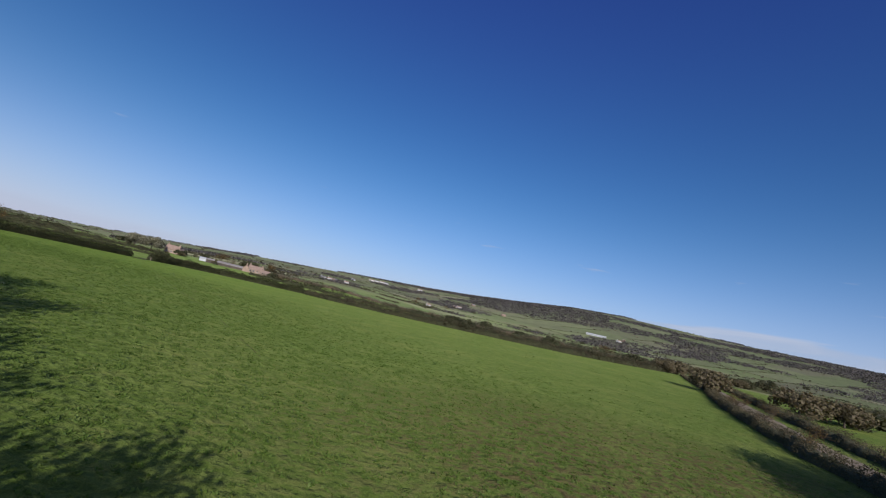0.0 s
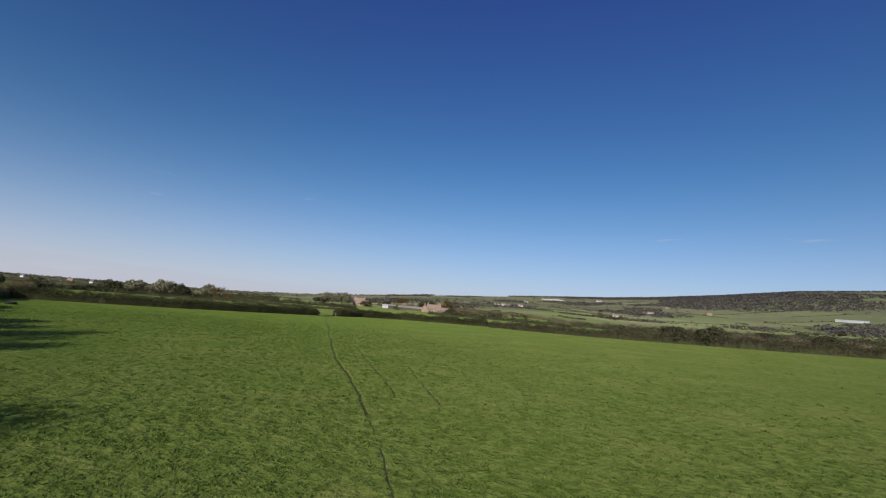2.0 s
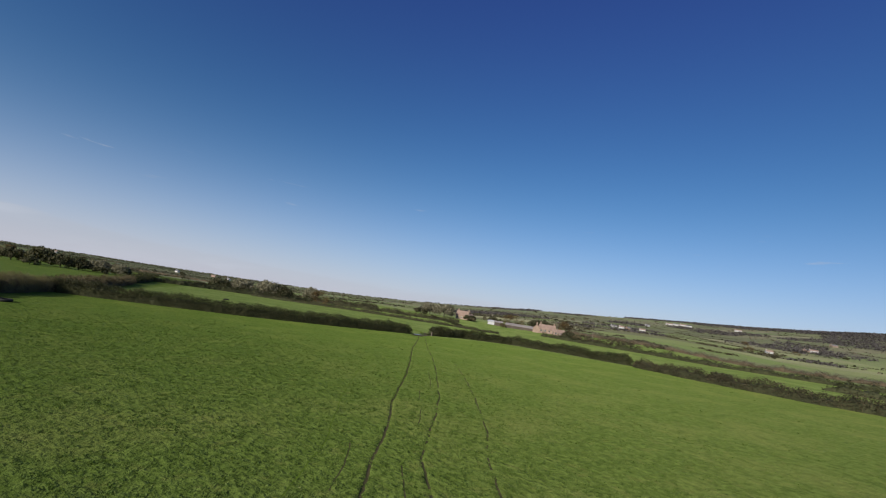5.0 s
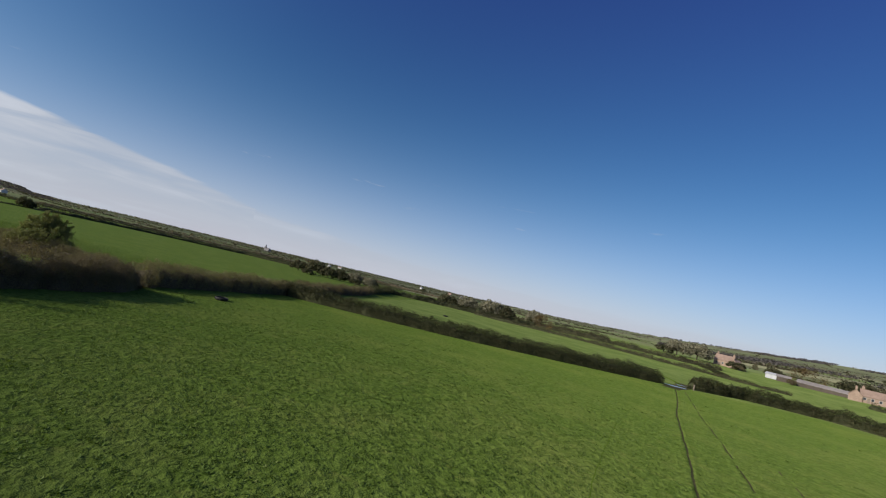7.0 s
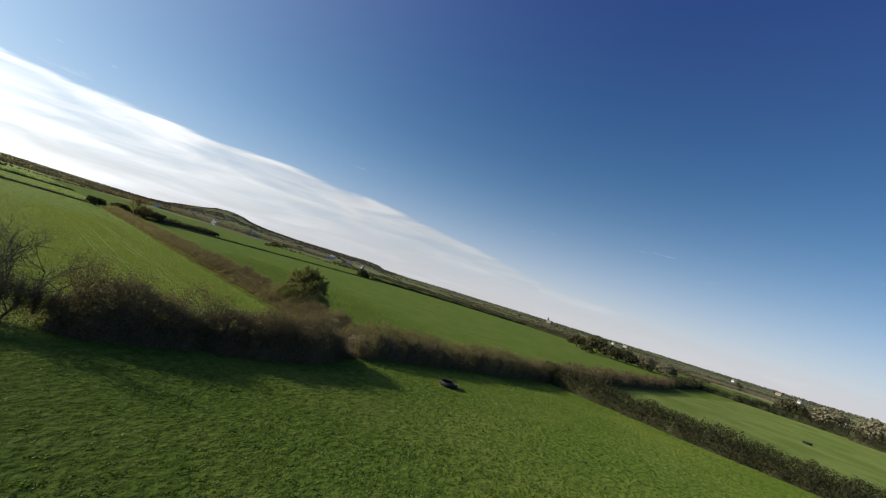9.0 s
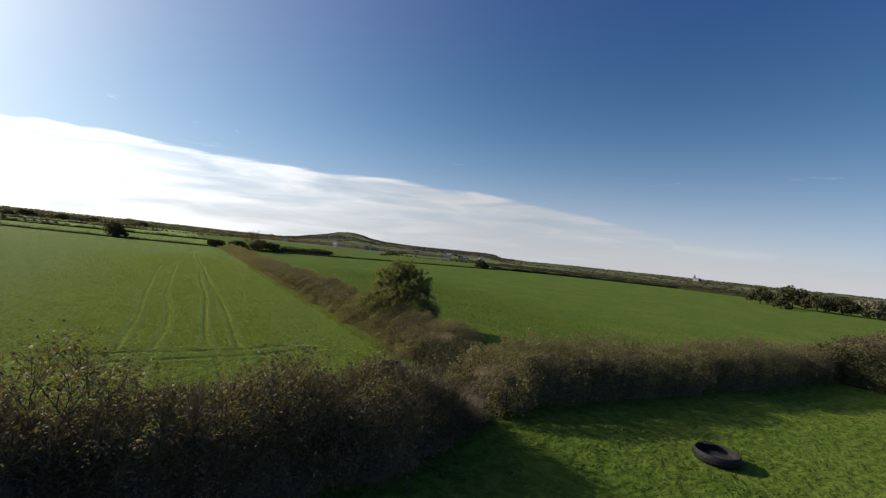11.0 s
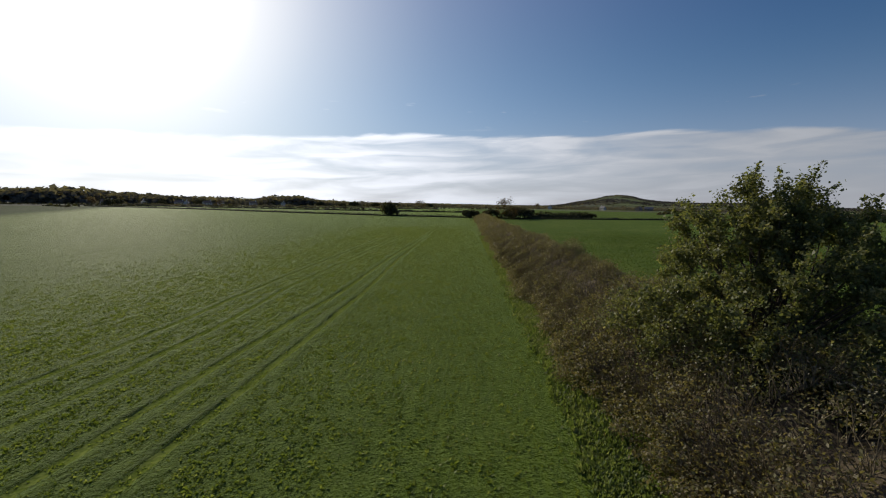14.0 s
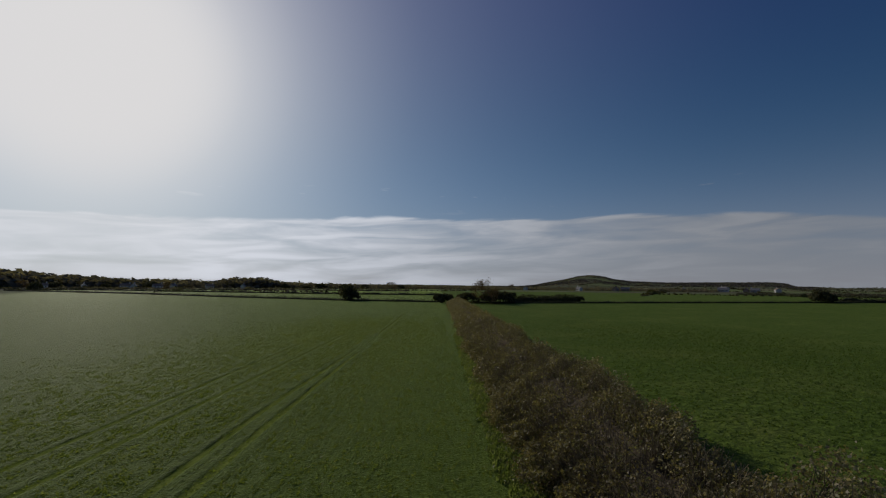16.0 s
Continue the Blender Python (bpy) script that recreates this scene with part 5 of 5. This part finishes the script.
LANE_LINE = [(34, 14), (40, 33), (46, 48.5), (55, 70), (65.5, 92), (84.5, 132), (116, 198), (137, 238), (150, 266)]
sheet("lane", "brown stony farm lane between two hedges", LANE_LINE, 2.3, LANE, 0.06, "lane")
sheet("farm_track", "worn grassy track from the gateway to the farm", [(-129.5, 184), (-133, 189), (-140, 196), (-152, 204)], 0.45, SOIL, 0.06, "track", seed=3)
sheet("gateway_mud", "trampled wet mud in the gateway", [(-124.5, 174), (-128, 181), (-131, 188), (-136, 195)], 2.2, MUD, 0.05, "mud", seed=5, gap=0.6)


def puddle(label, x, y, a, b, turn, seed):
    rg = np.random.default_rng(seed)
    bm = bmesh.new()
    ring = []
    for k in range(28):
        w = 2 * math.pi * k / 28
        r = 1 + 0.16 * math.sin(3 * w + seed) + 0.09 * math.sin(7 * w + 2 * seed) + 0.03 * rg.normal()
        ring.append(bm.verts.new((a * r * math.cos(w), b * r * math.sin(w), 0)))
    bm.faces.new(ring)
    me = bpy.data.meshes.new("puddle")
    bm.to_mesh(me)
    bm.free()
    me.materials.append(WATER)
    ob = new("puddle", me)
    ob.matrix_world = pose(x, y, ground_z(x, y) + 0.075, 0, 0, turn)
    tagged(ob, label, "puddle", "puddles")


puddle("shallow puddle standing in the muddy gateway", -128.2, 181.4, 2.6, 1.1, 60, 1)
puddle("shallow puddle standing in the muddy gateway", -131.6, 188.4, 1.8, 0.8, 40, 2)
puddle("long puddle reflecting blue sky on the lane", 56.0, 72.0, 3.6, 0.6, 65, 3)
puddle("long puddle reflecting blue sky on the lane", 48.6, 54.5, 2.5, 0.5, 65, 4)


# ---- farm things ----
def lathe(name, prof, n, mat, parent, label="", squash=1.0):
    """A turned shape: prof is a list of (radius, height)."""
    bm = bmesh.new()
    rows = []
    for r, z in prof:
        rows.append([bm.verts.new((r * math.cos(2 * math.pi * k / n), squash * r * math.sin(2 * math.pi * k / n), z)) for k in range(n)])
    for a, b in zip(rows, rows[1:]):
        for k in range(n):
            bm.faces.new((a[k], a[(k + 1) % n], b[(k + 1) % n], b[k]))
    if prof[-1][0] < 0.3:
        bm.faces.new(rows[-1])
    for f in bm.faces:
        f.smooth = True
    return part(name, bm, mat, parent, label)


def trough(label, x, y, turn, radius, inside):
    """A water trough cut from a big tyre: fat rounded wall, lip, hollow inside."""
    base = thing("tyre_trough", x, y, ground_z(x, y), label, "trough", "tyre troughs", turn=turn)
    r = radius
    lathe("tyre_wall", [(r * 0.80, 0.0), (r * 0.93, 0.05), (r, 0.18), (r * 0.99, 0.34), (r * 0.95, 0.45), (r * 0.92, 0.48), (r * 0.89, 0.47), (r * 0.88, 0.4), (r * 0.89, 0.25), (r * 0.82, 0.1)], 40, RUBBER, base)
    lathe("filling", [(r * 0.885, 0.2), (r * 0.6, 0.21), (r * 0.25, 0.22)], 32, inside, base, "water and weed inside")
    for k in range(30):
        w = 2 * math.pi * k / 30
        bm = bmesh.new()
        bmesh.ops.create_cube(bm, size=1)
        bmesh.ops.scale(bm, vec=(0.035, 0.05, 0.2), verts=bm.verts)
        ob = part("tread_lug", bm, RUBBER, base)
        ob.matrix_local = pose(r * 0.985 * math.cos(w), r * 0.985 * math.sin(w), 0.25, 22, 0, math.degrees(w))
    bm = bmesh.new()
    bmesh.ops.create_cube(bm, size=1)
    bmesh.ops.scale(bm, vec=(0.34, 0.5, 0.05), verts=bm.verts)
    bmesh.ops.bevel(bm, geom=bm.edges[:], offset=0.012, segments=1, affect="EDGES")
    ob = part("float_cover", bm, RUBBER, base)
    ob.matrix_local = pose(r * 0.80, 0, 0.49)
    return base


trough("round black rubber tyre trough with weed inside, beside the hedge", -131.3, 61.3, 30, 0.98, plain("pond_weed", (0.02, 0.035, 0.012), (0.05, 0.08, 0.02), 8.0, 0.8, 0.03))
trough("round black rubber tyre trough standing in the pasture", -130.7, 79.8, 200, 0.98, WATER)
trough("round black rubber tyre trough in the far pasture", -208, 155.6, 80, 0.98, WATER)


def box(name, lx, ly, lz, mat, parent, m, label="", edge=0.0):
    bm = bmesh.new()
    bmesh.ops.create_cube(bm, size=1)
    bmesh.ops.scale(bm, vec=(lx, ly, lz), verts=bm.verts)
    bmesh.ops.translate(bm, vec=(0, 0, lz / 2), verts=bm.verts)
    if edge:
        bmesh.ops.bevel(bm, geom=bm.edges[:], offset=edge, segments=1, affect="EDGES")
    ob = part(name, bm, mat, parent, label)
    ob.matrix_local = m
    return ob


def house(name, label, x, y, turn, lx, ly, eave, ridge, wall, roof, windows=4, chimneys=1, category="house", group="", sink=0.4):
    base = thing(name, x, y, ground_z(x, y), label, category, group, turn=turn)
    bm = bmesh.new()
    a, b = lx / 2, ly / 2
    vs = [bm.verts.new(p) for p in ((-a, -b, -sink), (a, -b, -sink), (a, b, -sink), (-a, b, -sink), (-a, -b, eave), (a, -b, eave), (a, b, eave), (-a, b, eave), (-a, 0, ridge - 0.1), (a, 0, ridge - 0.1))]
    for f in ((0, 1, 5, 4), (2, 3, 7, 6), (1, 2, 6, 9, 5), (3, 0, 4, 8, 7), (3, 2, 1, 0)):
        bm.faces.new([vs[i] for i in f])
    part("wall", bm, wall, base)
    over, th = 0.35, 0.18
    slope = (ridge - eave) / b
    for side in (-1, 1):
        bm = bmesh.new()
        y1, z1 = side * (b + over), eave - slope * over
        top = [(-a - over, y1, z1), (a + over, y1, z1), (a + over, 0, ridge), (-a - over, 0, ridge)]
        lo = [bm.verts.new(p) for p in top]
        hi = [bm.verts.new((px, py, pz + th)) for px, py, pz in top]
        for k in range(4):
            bm.faces.new((lo[k], lo[(k + 1) % 4], hi[(k + 1) % 4], hi[k]))
        bm.faces.new(hi)
        bm.faces.new(lo[::-1])
        bmesh.ops.recalc_face_normals(bm, faces=bm.faces[:])
        part("roof", bm, roof, base)
    for k in range(chimneys):
        cx = (-a + 0.8) if k == 0 else (a - 0.8)
        ch = box("chimney", 1.0, 0.8, 2.0, wall, base, pose(cx, 0, ridge - 0.6))
        bm = bmesh.new()
        bmesh.ops.create_cone(bm, cap_ends=True, segments=10, radius1=0.2, radius2=0.16, depth=0.5)
        pot = part("chimney_pot", bm, ROOF_TILE, ch)
        pot.matrix_local = pose(0, 0, 2.2)
    for side in (-1, 1):
        for k in range(windows):
            wx = -a + lx * (k + 0.5) / windows
            for floor_z in ([1.0] if eave < 4 else [0.9, 3.4]):
                fr = box("window", 1.1, 0.10, 1.25, SHEET_WHITE, base, pose(wx, side * (b + 0.02), floor_z))
                pane = box("pane", 0.9, 0.03, 1.05, GLASS, fr, pose(0, side * 0.05, 0.1))
    if windows:
        box("door", 1.0, 0.10, 2.05, TIMBER, base, pose(-a + lx / windows, -(b + 0.03), 0.0))
    return base


house("farmhouse", "pale sandstone farmhouse with brown clay tiled roof", -160, 362, 28, 11, 6, 3.0, 5.8, WALL_STONE, ROOF_TILE, 4, 2, group="farm buildings")
house("farm_cottage", "pale sandstone gabled cottage joined to a farmhouse", -166, 358, 112, 6.5, 5, 2.8, 5.4, WALL_STONE, ROOF_TILE, 2, 1, group="farm buildings")
house("farm_cottage", "low sandstone cottage with clay tiled roof", -149, 356, 22, 7, 5, 2.2, 4.0, WALL_STONE, ROOF_TILE, 2, 1, group="farm buildings")
house("farm_barn", "long low barn with pale grey sheet roof", -180, 362, 12, 22, 7, 1.8, 3.2, BARN_WOOD, BARN_ROOF, 0, 0, "barn", "farm buildings")
house("farm_shed", "small timber farm shed with grey sheet roof", -199, 362, 30, 6, 4.5, 2.4, 3.4, BARN_WOOD, BARN_ROOF, 0, 0, "shed", "farm buildings")
house("farm_shed", "small white metal farm shed", -206, 366, 10, 7, 4, 2.4, 3.2, SHEET_WHITE, SHEET_WHITE, 0, 0, "shed", "farm buildings")
house("stone_house", "pale stone house with clay tiled roof beside trees", -238, 372, 8, 11, 6, 3.6, 6.8, WALL_STONE, ROOF_TILE, 3, 2, group="farm buildings")
house("stone_house", "pale stone house wing with clay tiled roof", -229.5, 369, 95, 7, 5, 2.8, 5.4, WALL_STONE, ROOF_TILE, 2, 1, group="farm buildings")
house("long_shed", "long white farm shed on the hillside", 382, 1121, -19, 48, 14, 2.8, 4.6, SHEET_WHITE, SHEET_WHITE, 0, 0, "shed", "far houses")
# x, y, turn, length, white or stone
FAR_HOUSES = [
    # the hamlet below the hill and the row along its top
    (-241, 1037, 10, 11, 1), (-300, 1045, 40, 12, 1), (-280, 1031, 5, 10, 1), (-260, 1002, 70, 11, 0), (-296, 1668, 10, 20, 1), (-277, 1678, 15, 18, 1), (-258, 1688, 5, 20, 1), (-238, 1654, 30, 16, 1),
    (-111, 1698, 0, 18, 1), (-309, 1412, 60, 13, 1), (35, 1191, 10, 13, 1), (24, 1184, 60, 14, 0), (-34, 872, 20, 9, 1), (84, 1418, 40, 14, 0), (421, 1073, 30, 12, 1), (449, 1116, 80, 12, 0), (160, 1228, 20, 12, 0),
    # far to the west
(-1180, 280, 20, 9, 1), (-1300, 330, 60, 10, 1), (-1090, 500, 10, 9, 1), (-1150, 610, 40, 10, 0), (-980, 560, 10, 8, 1), (-553, -404, 40, 9, 1), (-601, -355, 80, 8, 1), (-616, -311, 20, 10, 0),
    (-632, -309, 120, 10, 0), (-794, -326, 30, 11, 1), (-755, -253, 110, 12, 1), (-740, -220, 20, 10, 0), (-754, -216, 100, 9, 1), (-792, -207, 30, 11, 1), (-931, -335, 60, 16, 1),
    # along the edge of the south woods
    (-45, -518, 20, 10, 1), (-77, -520, 100, 8, 1), (-110, -521, 10, 9, 1), (-117, -523, 80, 8, 1), (-138, -524, 20, 9, 1), (-152, -523, 60, 8, 1), (-187, -522, 15, 8, 1), (-221, -517, 70, 8, 1),
]
for i, (x, y, turn, lx, white) in enumerate(FAR_HOUSES):
    far = math.hypot(x + 70, y - 80)
    house("far_house", ("white rendered house far off among trees" if white else "pale stone house far off among trees"), x, y, turn, lx, min(8.0, lx * 0.55), 2.6 + far / 1500, 4.4 + far / 1000,
          WALL_WHITE if white else WALL_STONE, ROOF_SLATE if i % 2 else ROOF_TILE, 3 if far < 800 else 0, 1, group="far houses")


def church(x, y, turn):
    """A small church with a square tower and a pointed cap."""
    base = thing("church", x, y, ground_z(x, y), "grey stone church with a square tower far off", "church", turn=turn)
    box("tower", 5, 5, 10, ROOF_SLATE, base, pose(0, 0, -0.3))
    bm = bmesh.new()
    bmesh.ops.create_cone(bm, cap_ends=True, segments=4, radius1=3.4, radius2=0.1, depth=9)
    cap = part("spire", bm, ROOF_SLATE, base)
    cap.matrix_local = pose(0, 0, 14.2, 0, 0, 45)
    box("nave", 16, 8, 6, ROOF_SLATE, base, pose(11, 0, -0.3))
    bm = bmesh.new()
    vs = [bm.verts.new(p) for p in ((3, -4.4, 5.6), (19.4, -4.4, 5.6), (19.4, 4.4, 5.6), (3, 4.4, 5.6), (3, 0, 9), (19.4, 0, 9))]
    for f in ((0, 1, 5, 4), (2, 3, 4, 5), (1, 2, 5), (3, 0, 4), (3, 2, 1, 0)):
        bm.faces.new([vs[i] for i in f])
    part("nave_roof", bm, ROOF_SLATE, base)


church(-1490, 136, 40)


def field_gate(x, y, turn):
    base = thing("field_gate", x, y, ground_z(x, y), "weathered wooden field gate standing open by the gateway", "gate", turn=turn)
    for px in (0.0, 3.2):
        box("gate_post", 0.18, 0.18, 1.45, TIMBER, base, pose(px, 0, -0.05), edge=0.015)
    for k in range(5):
        box("gate_rail", 3.0, 0.04, 0.09, TIMBER, base, pose(1.6, 0, 0.2 + 0.21 * k))
    for px in (0.25, 1.6, 2.95):
        box("gate_stile", 0.08, 0.05, 1.1, TIMBER, base, pose(px, 0.05, 0.12))


field_gate(-127.0, 186.0, 130)


# ---- grass ----
def grass(name, label, n, area, size, mat, seed, tall=0.5, blades=2):
    """Tufts of blades, thicker where the flight passes low."""
    rg = np.random.default_rng(seed)
    x, y = area(rg, n)
    z = land(x, y)
    c = np.c_[x, y, z]
    n = len(c)
    w = rg.uniform(0, 2 * math.pi, n)
    s = size * rg.uniform(0.5, 1.5, n)
    h = s * tall * rg.uniform(0.6, 1.4, n)
    vs = []
    for b in range(blades):
        a = w + b * 2.1 + rg.normal(size=n) * 0.3
        d = np.stack([np.cos(a), np.sin(a), np.zeros(n)], 1)
        e = np.stack([-np.sin(a), np.cos(a), np.zeros(n)], 1)
        k = c + e * (rg.normal(size=n) * s * 0.4)[:, None]
        vs += [k - d * (s * 0.5)[:, None] - np.array([0, 0, 0.02]), k + d * (s * 0.5)[:, None] - np.array([0, 0, 0.02]),
               k + e * (s * rg.normal(size=n) * 0.6)[:, None] + d * (s * rg.normal(size=n) * 0.4)[:, None] + np.c_[np.zeros(n), np.zeros(n), h]]
    v = np.stack(vs, 1).reshape(-1, 3)
    f = np.arange(len(v)).reshape(-1, 3)
    tagged(new(name, mesh_np(name, v, f, mat)), label, "grass", kind="stuff")


def pasture_area(rg, n):
    """Along the first field, below the flight."""
    px = np.array([0, -5, -13, -22, -38, -54, -76, -96, -112])
    py = np.array([8, 20, 36, 52, 76, 92, 96, 90, 82])
    m = n // 9
    k = rg.uniform(0, len(px) - 1.001, m)
    i = k.astype(int)
    x = px[i] + (px[i + 1] - px[i]) * (k - i) + rg.normal(size=m) * 18
    y = py[i] + (py[i + 1] - py[i]) * (k - i) + rg.normal(size=m) * 18
    x = np.repeat(x, 9) + rg.normal(size=m * 9) * 0.13
    y = np.repeat(y, 9) + rg.normal(size=m * 9) * 0.13
    n = m * 9
    lump = np.sin(x * 0.9 + 1.3 * np.sin(y * 0.7)) + np.sin(y * 1.1 + 1.1 * np.sin(x * 0.6))
    keep = (side_of(x, y, (-163, 93.5), (-60, 28.5)) > 0) & (0.5 * lump + rg.normal(size=n) > -1.2)
    return x[keep], y[keep]


def ley_area(rg, n):
    """Sown in rows along the field, the shoots in small bunches."""
    m = n // 5
    k = rg.random(m) ** 1.5
    x = -118 - k * 60 + rg.normal(size=m) * 9
    y = 56 - k * 92 + rg.normal(size=m) * 9
    along, across = rg.normal(size=(m, 5)) * 0.16, rg.normal(size=(m, 5)) * 0.045
    x = (x[:, None] - 0.5215 * along + 0.853 * across).ravel()
    y = (y[:, None] - 0.853 * along - 0.5215 * across).ravel()
    keep = (side_of(x, y, (-133.8, 60.8), (-234, -108)) > 0) & (side_of(x, y, (-97, 48), (-134, 65)) > 0)
    return x[keep], y[keep]


C_VERGE = [beside(11.5, -20), beside(11.9, -4), beside(11.9, 16), beside(11.9, 41), beside(11.9, 66)]


def verge_area(rg, n):
    q, t, s = ribbon_points(C_VERGE, 0.5)
    k = rg.random(n) ** 1.5 * (len(q) - 1.01)
    i = k.astype(int)
    q = q[i] + (q[i + 1] - q[i]) * (k - i)[:, None]
    t = t[i]
    d = rg.uniform(-0.55, 0.5, n) + 0.2 * wave(s[i] * 1.3, 4) + rg.normal(size=n) * 0.1
    return q[:, 0] - t[:, 1] * d, q[:, 1] + t[:, 0] * d


def west_area(rg, n):
    k = rg.random(n)
    x = -150 - k * 60 + rg.normal(size=n) * 10
    y = 70 - k * 70 + rg.normal(size=n) * 14
    keep = (side_of(x, y, (-140.5, 65), (-240, -104)) < 0) & (side_of(x, y, (-163, 88), (-128, 66)) < 0)
    return x[keep], y[keep]


grass("pasture_tufts", "tufts of rough green pasture grass", 180000, pasture_area, 0.11, GRASS_PASTURE, 51, 0.48)
grass("ley_tufts", "short even blades of bright green grass", 200000, ley_area, 0.08, GRASS_LEY, 52, 0.5)
grass("verge_weeds", "rough lighter weeds along the foot of the hedge", 60000, verge_area, 0.12, GRASS_VERGE, 53, 0.8)
grass("west_tufts", "tufts of green pasture grass", 60000, west_area, 0.11, GRASS_WEST, 54, 0.5)


def clump_area(rg, n):
    """Dark rank clumps scattered over the pasture."""
    m = n // 16
    x, y = rg.uniform(-130, 60, m), rg.uniform(40, 200, m)
    a, wide = rg.uniform(0, math.pi, m), rg.uniform(0.15, 0.5, m)
    u, v = rg.normal(size=(m, 16)), rg.normal(size=(m, 16)) * 0.35
    px = (x[:, None] + wide[:, None] * (u * np.cos(a)[:, None] - v * np.sin(a)[:, None])).ravel()
    py = (y[:, None] + wide[:, None] * (u * np.sin(a)[:, None] + v * np.cos(a)[:, None])).ravel()
    keep = (side_of(px, py, (-163, 96), (-60, 31)) > 0) & (side_of(px, py, (31, 16), (104, 184)) > 0) & (side_of(px, py, (-155, 103), (-129, 178)) < 0)
    return px[keep], py[keep]


grass("rank_clumps", "dark clumps of rank grass dotted over the pasture", 5000, clump_area, 0.14, GRASS_PASTURE, 55, 0.6)


def telegraph_pole(x, y, h, turn):
    base = thing("telegraph_pole", x, y, ground_z(x, y), "leaning grey wooden telegraph pole beside the farm", "pole", "telegraph poles")
    bm = bmesh.new()
    bmesh.ops.create_cone(bm, cap_ends=True, segments=10, radius1=0.16, radius2=0.11, depth=h)
    bmesh.ops.translate(bm, vec=(0, 0, h / 2 - 0.1), verts=bm.verts)
    part("pole", bm, TIMBER, base)
    box("crossarm", 1.6, 0.1, 0.12, TIMBER, base, pose(0, 0.1, h - 0.7, 0, 0, turn))


telegraph_pole(-146.5, 347, 10.0, 30)
telegraph_pole(-118, 330, 7.0, 30)
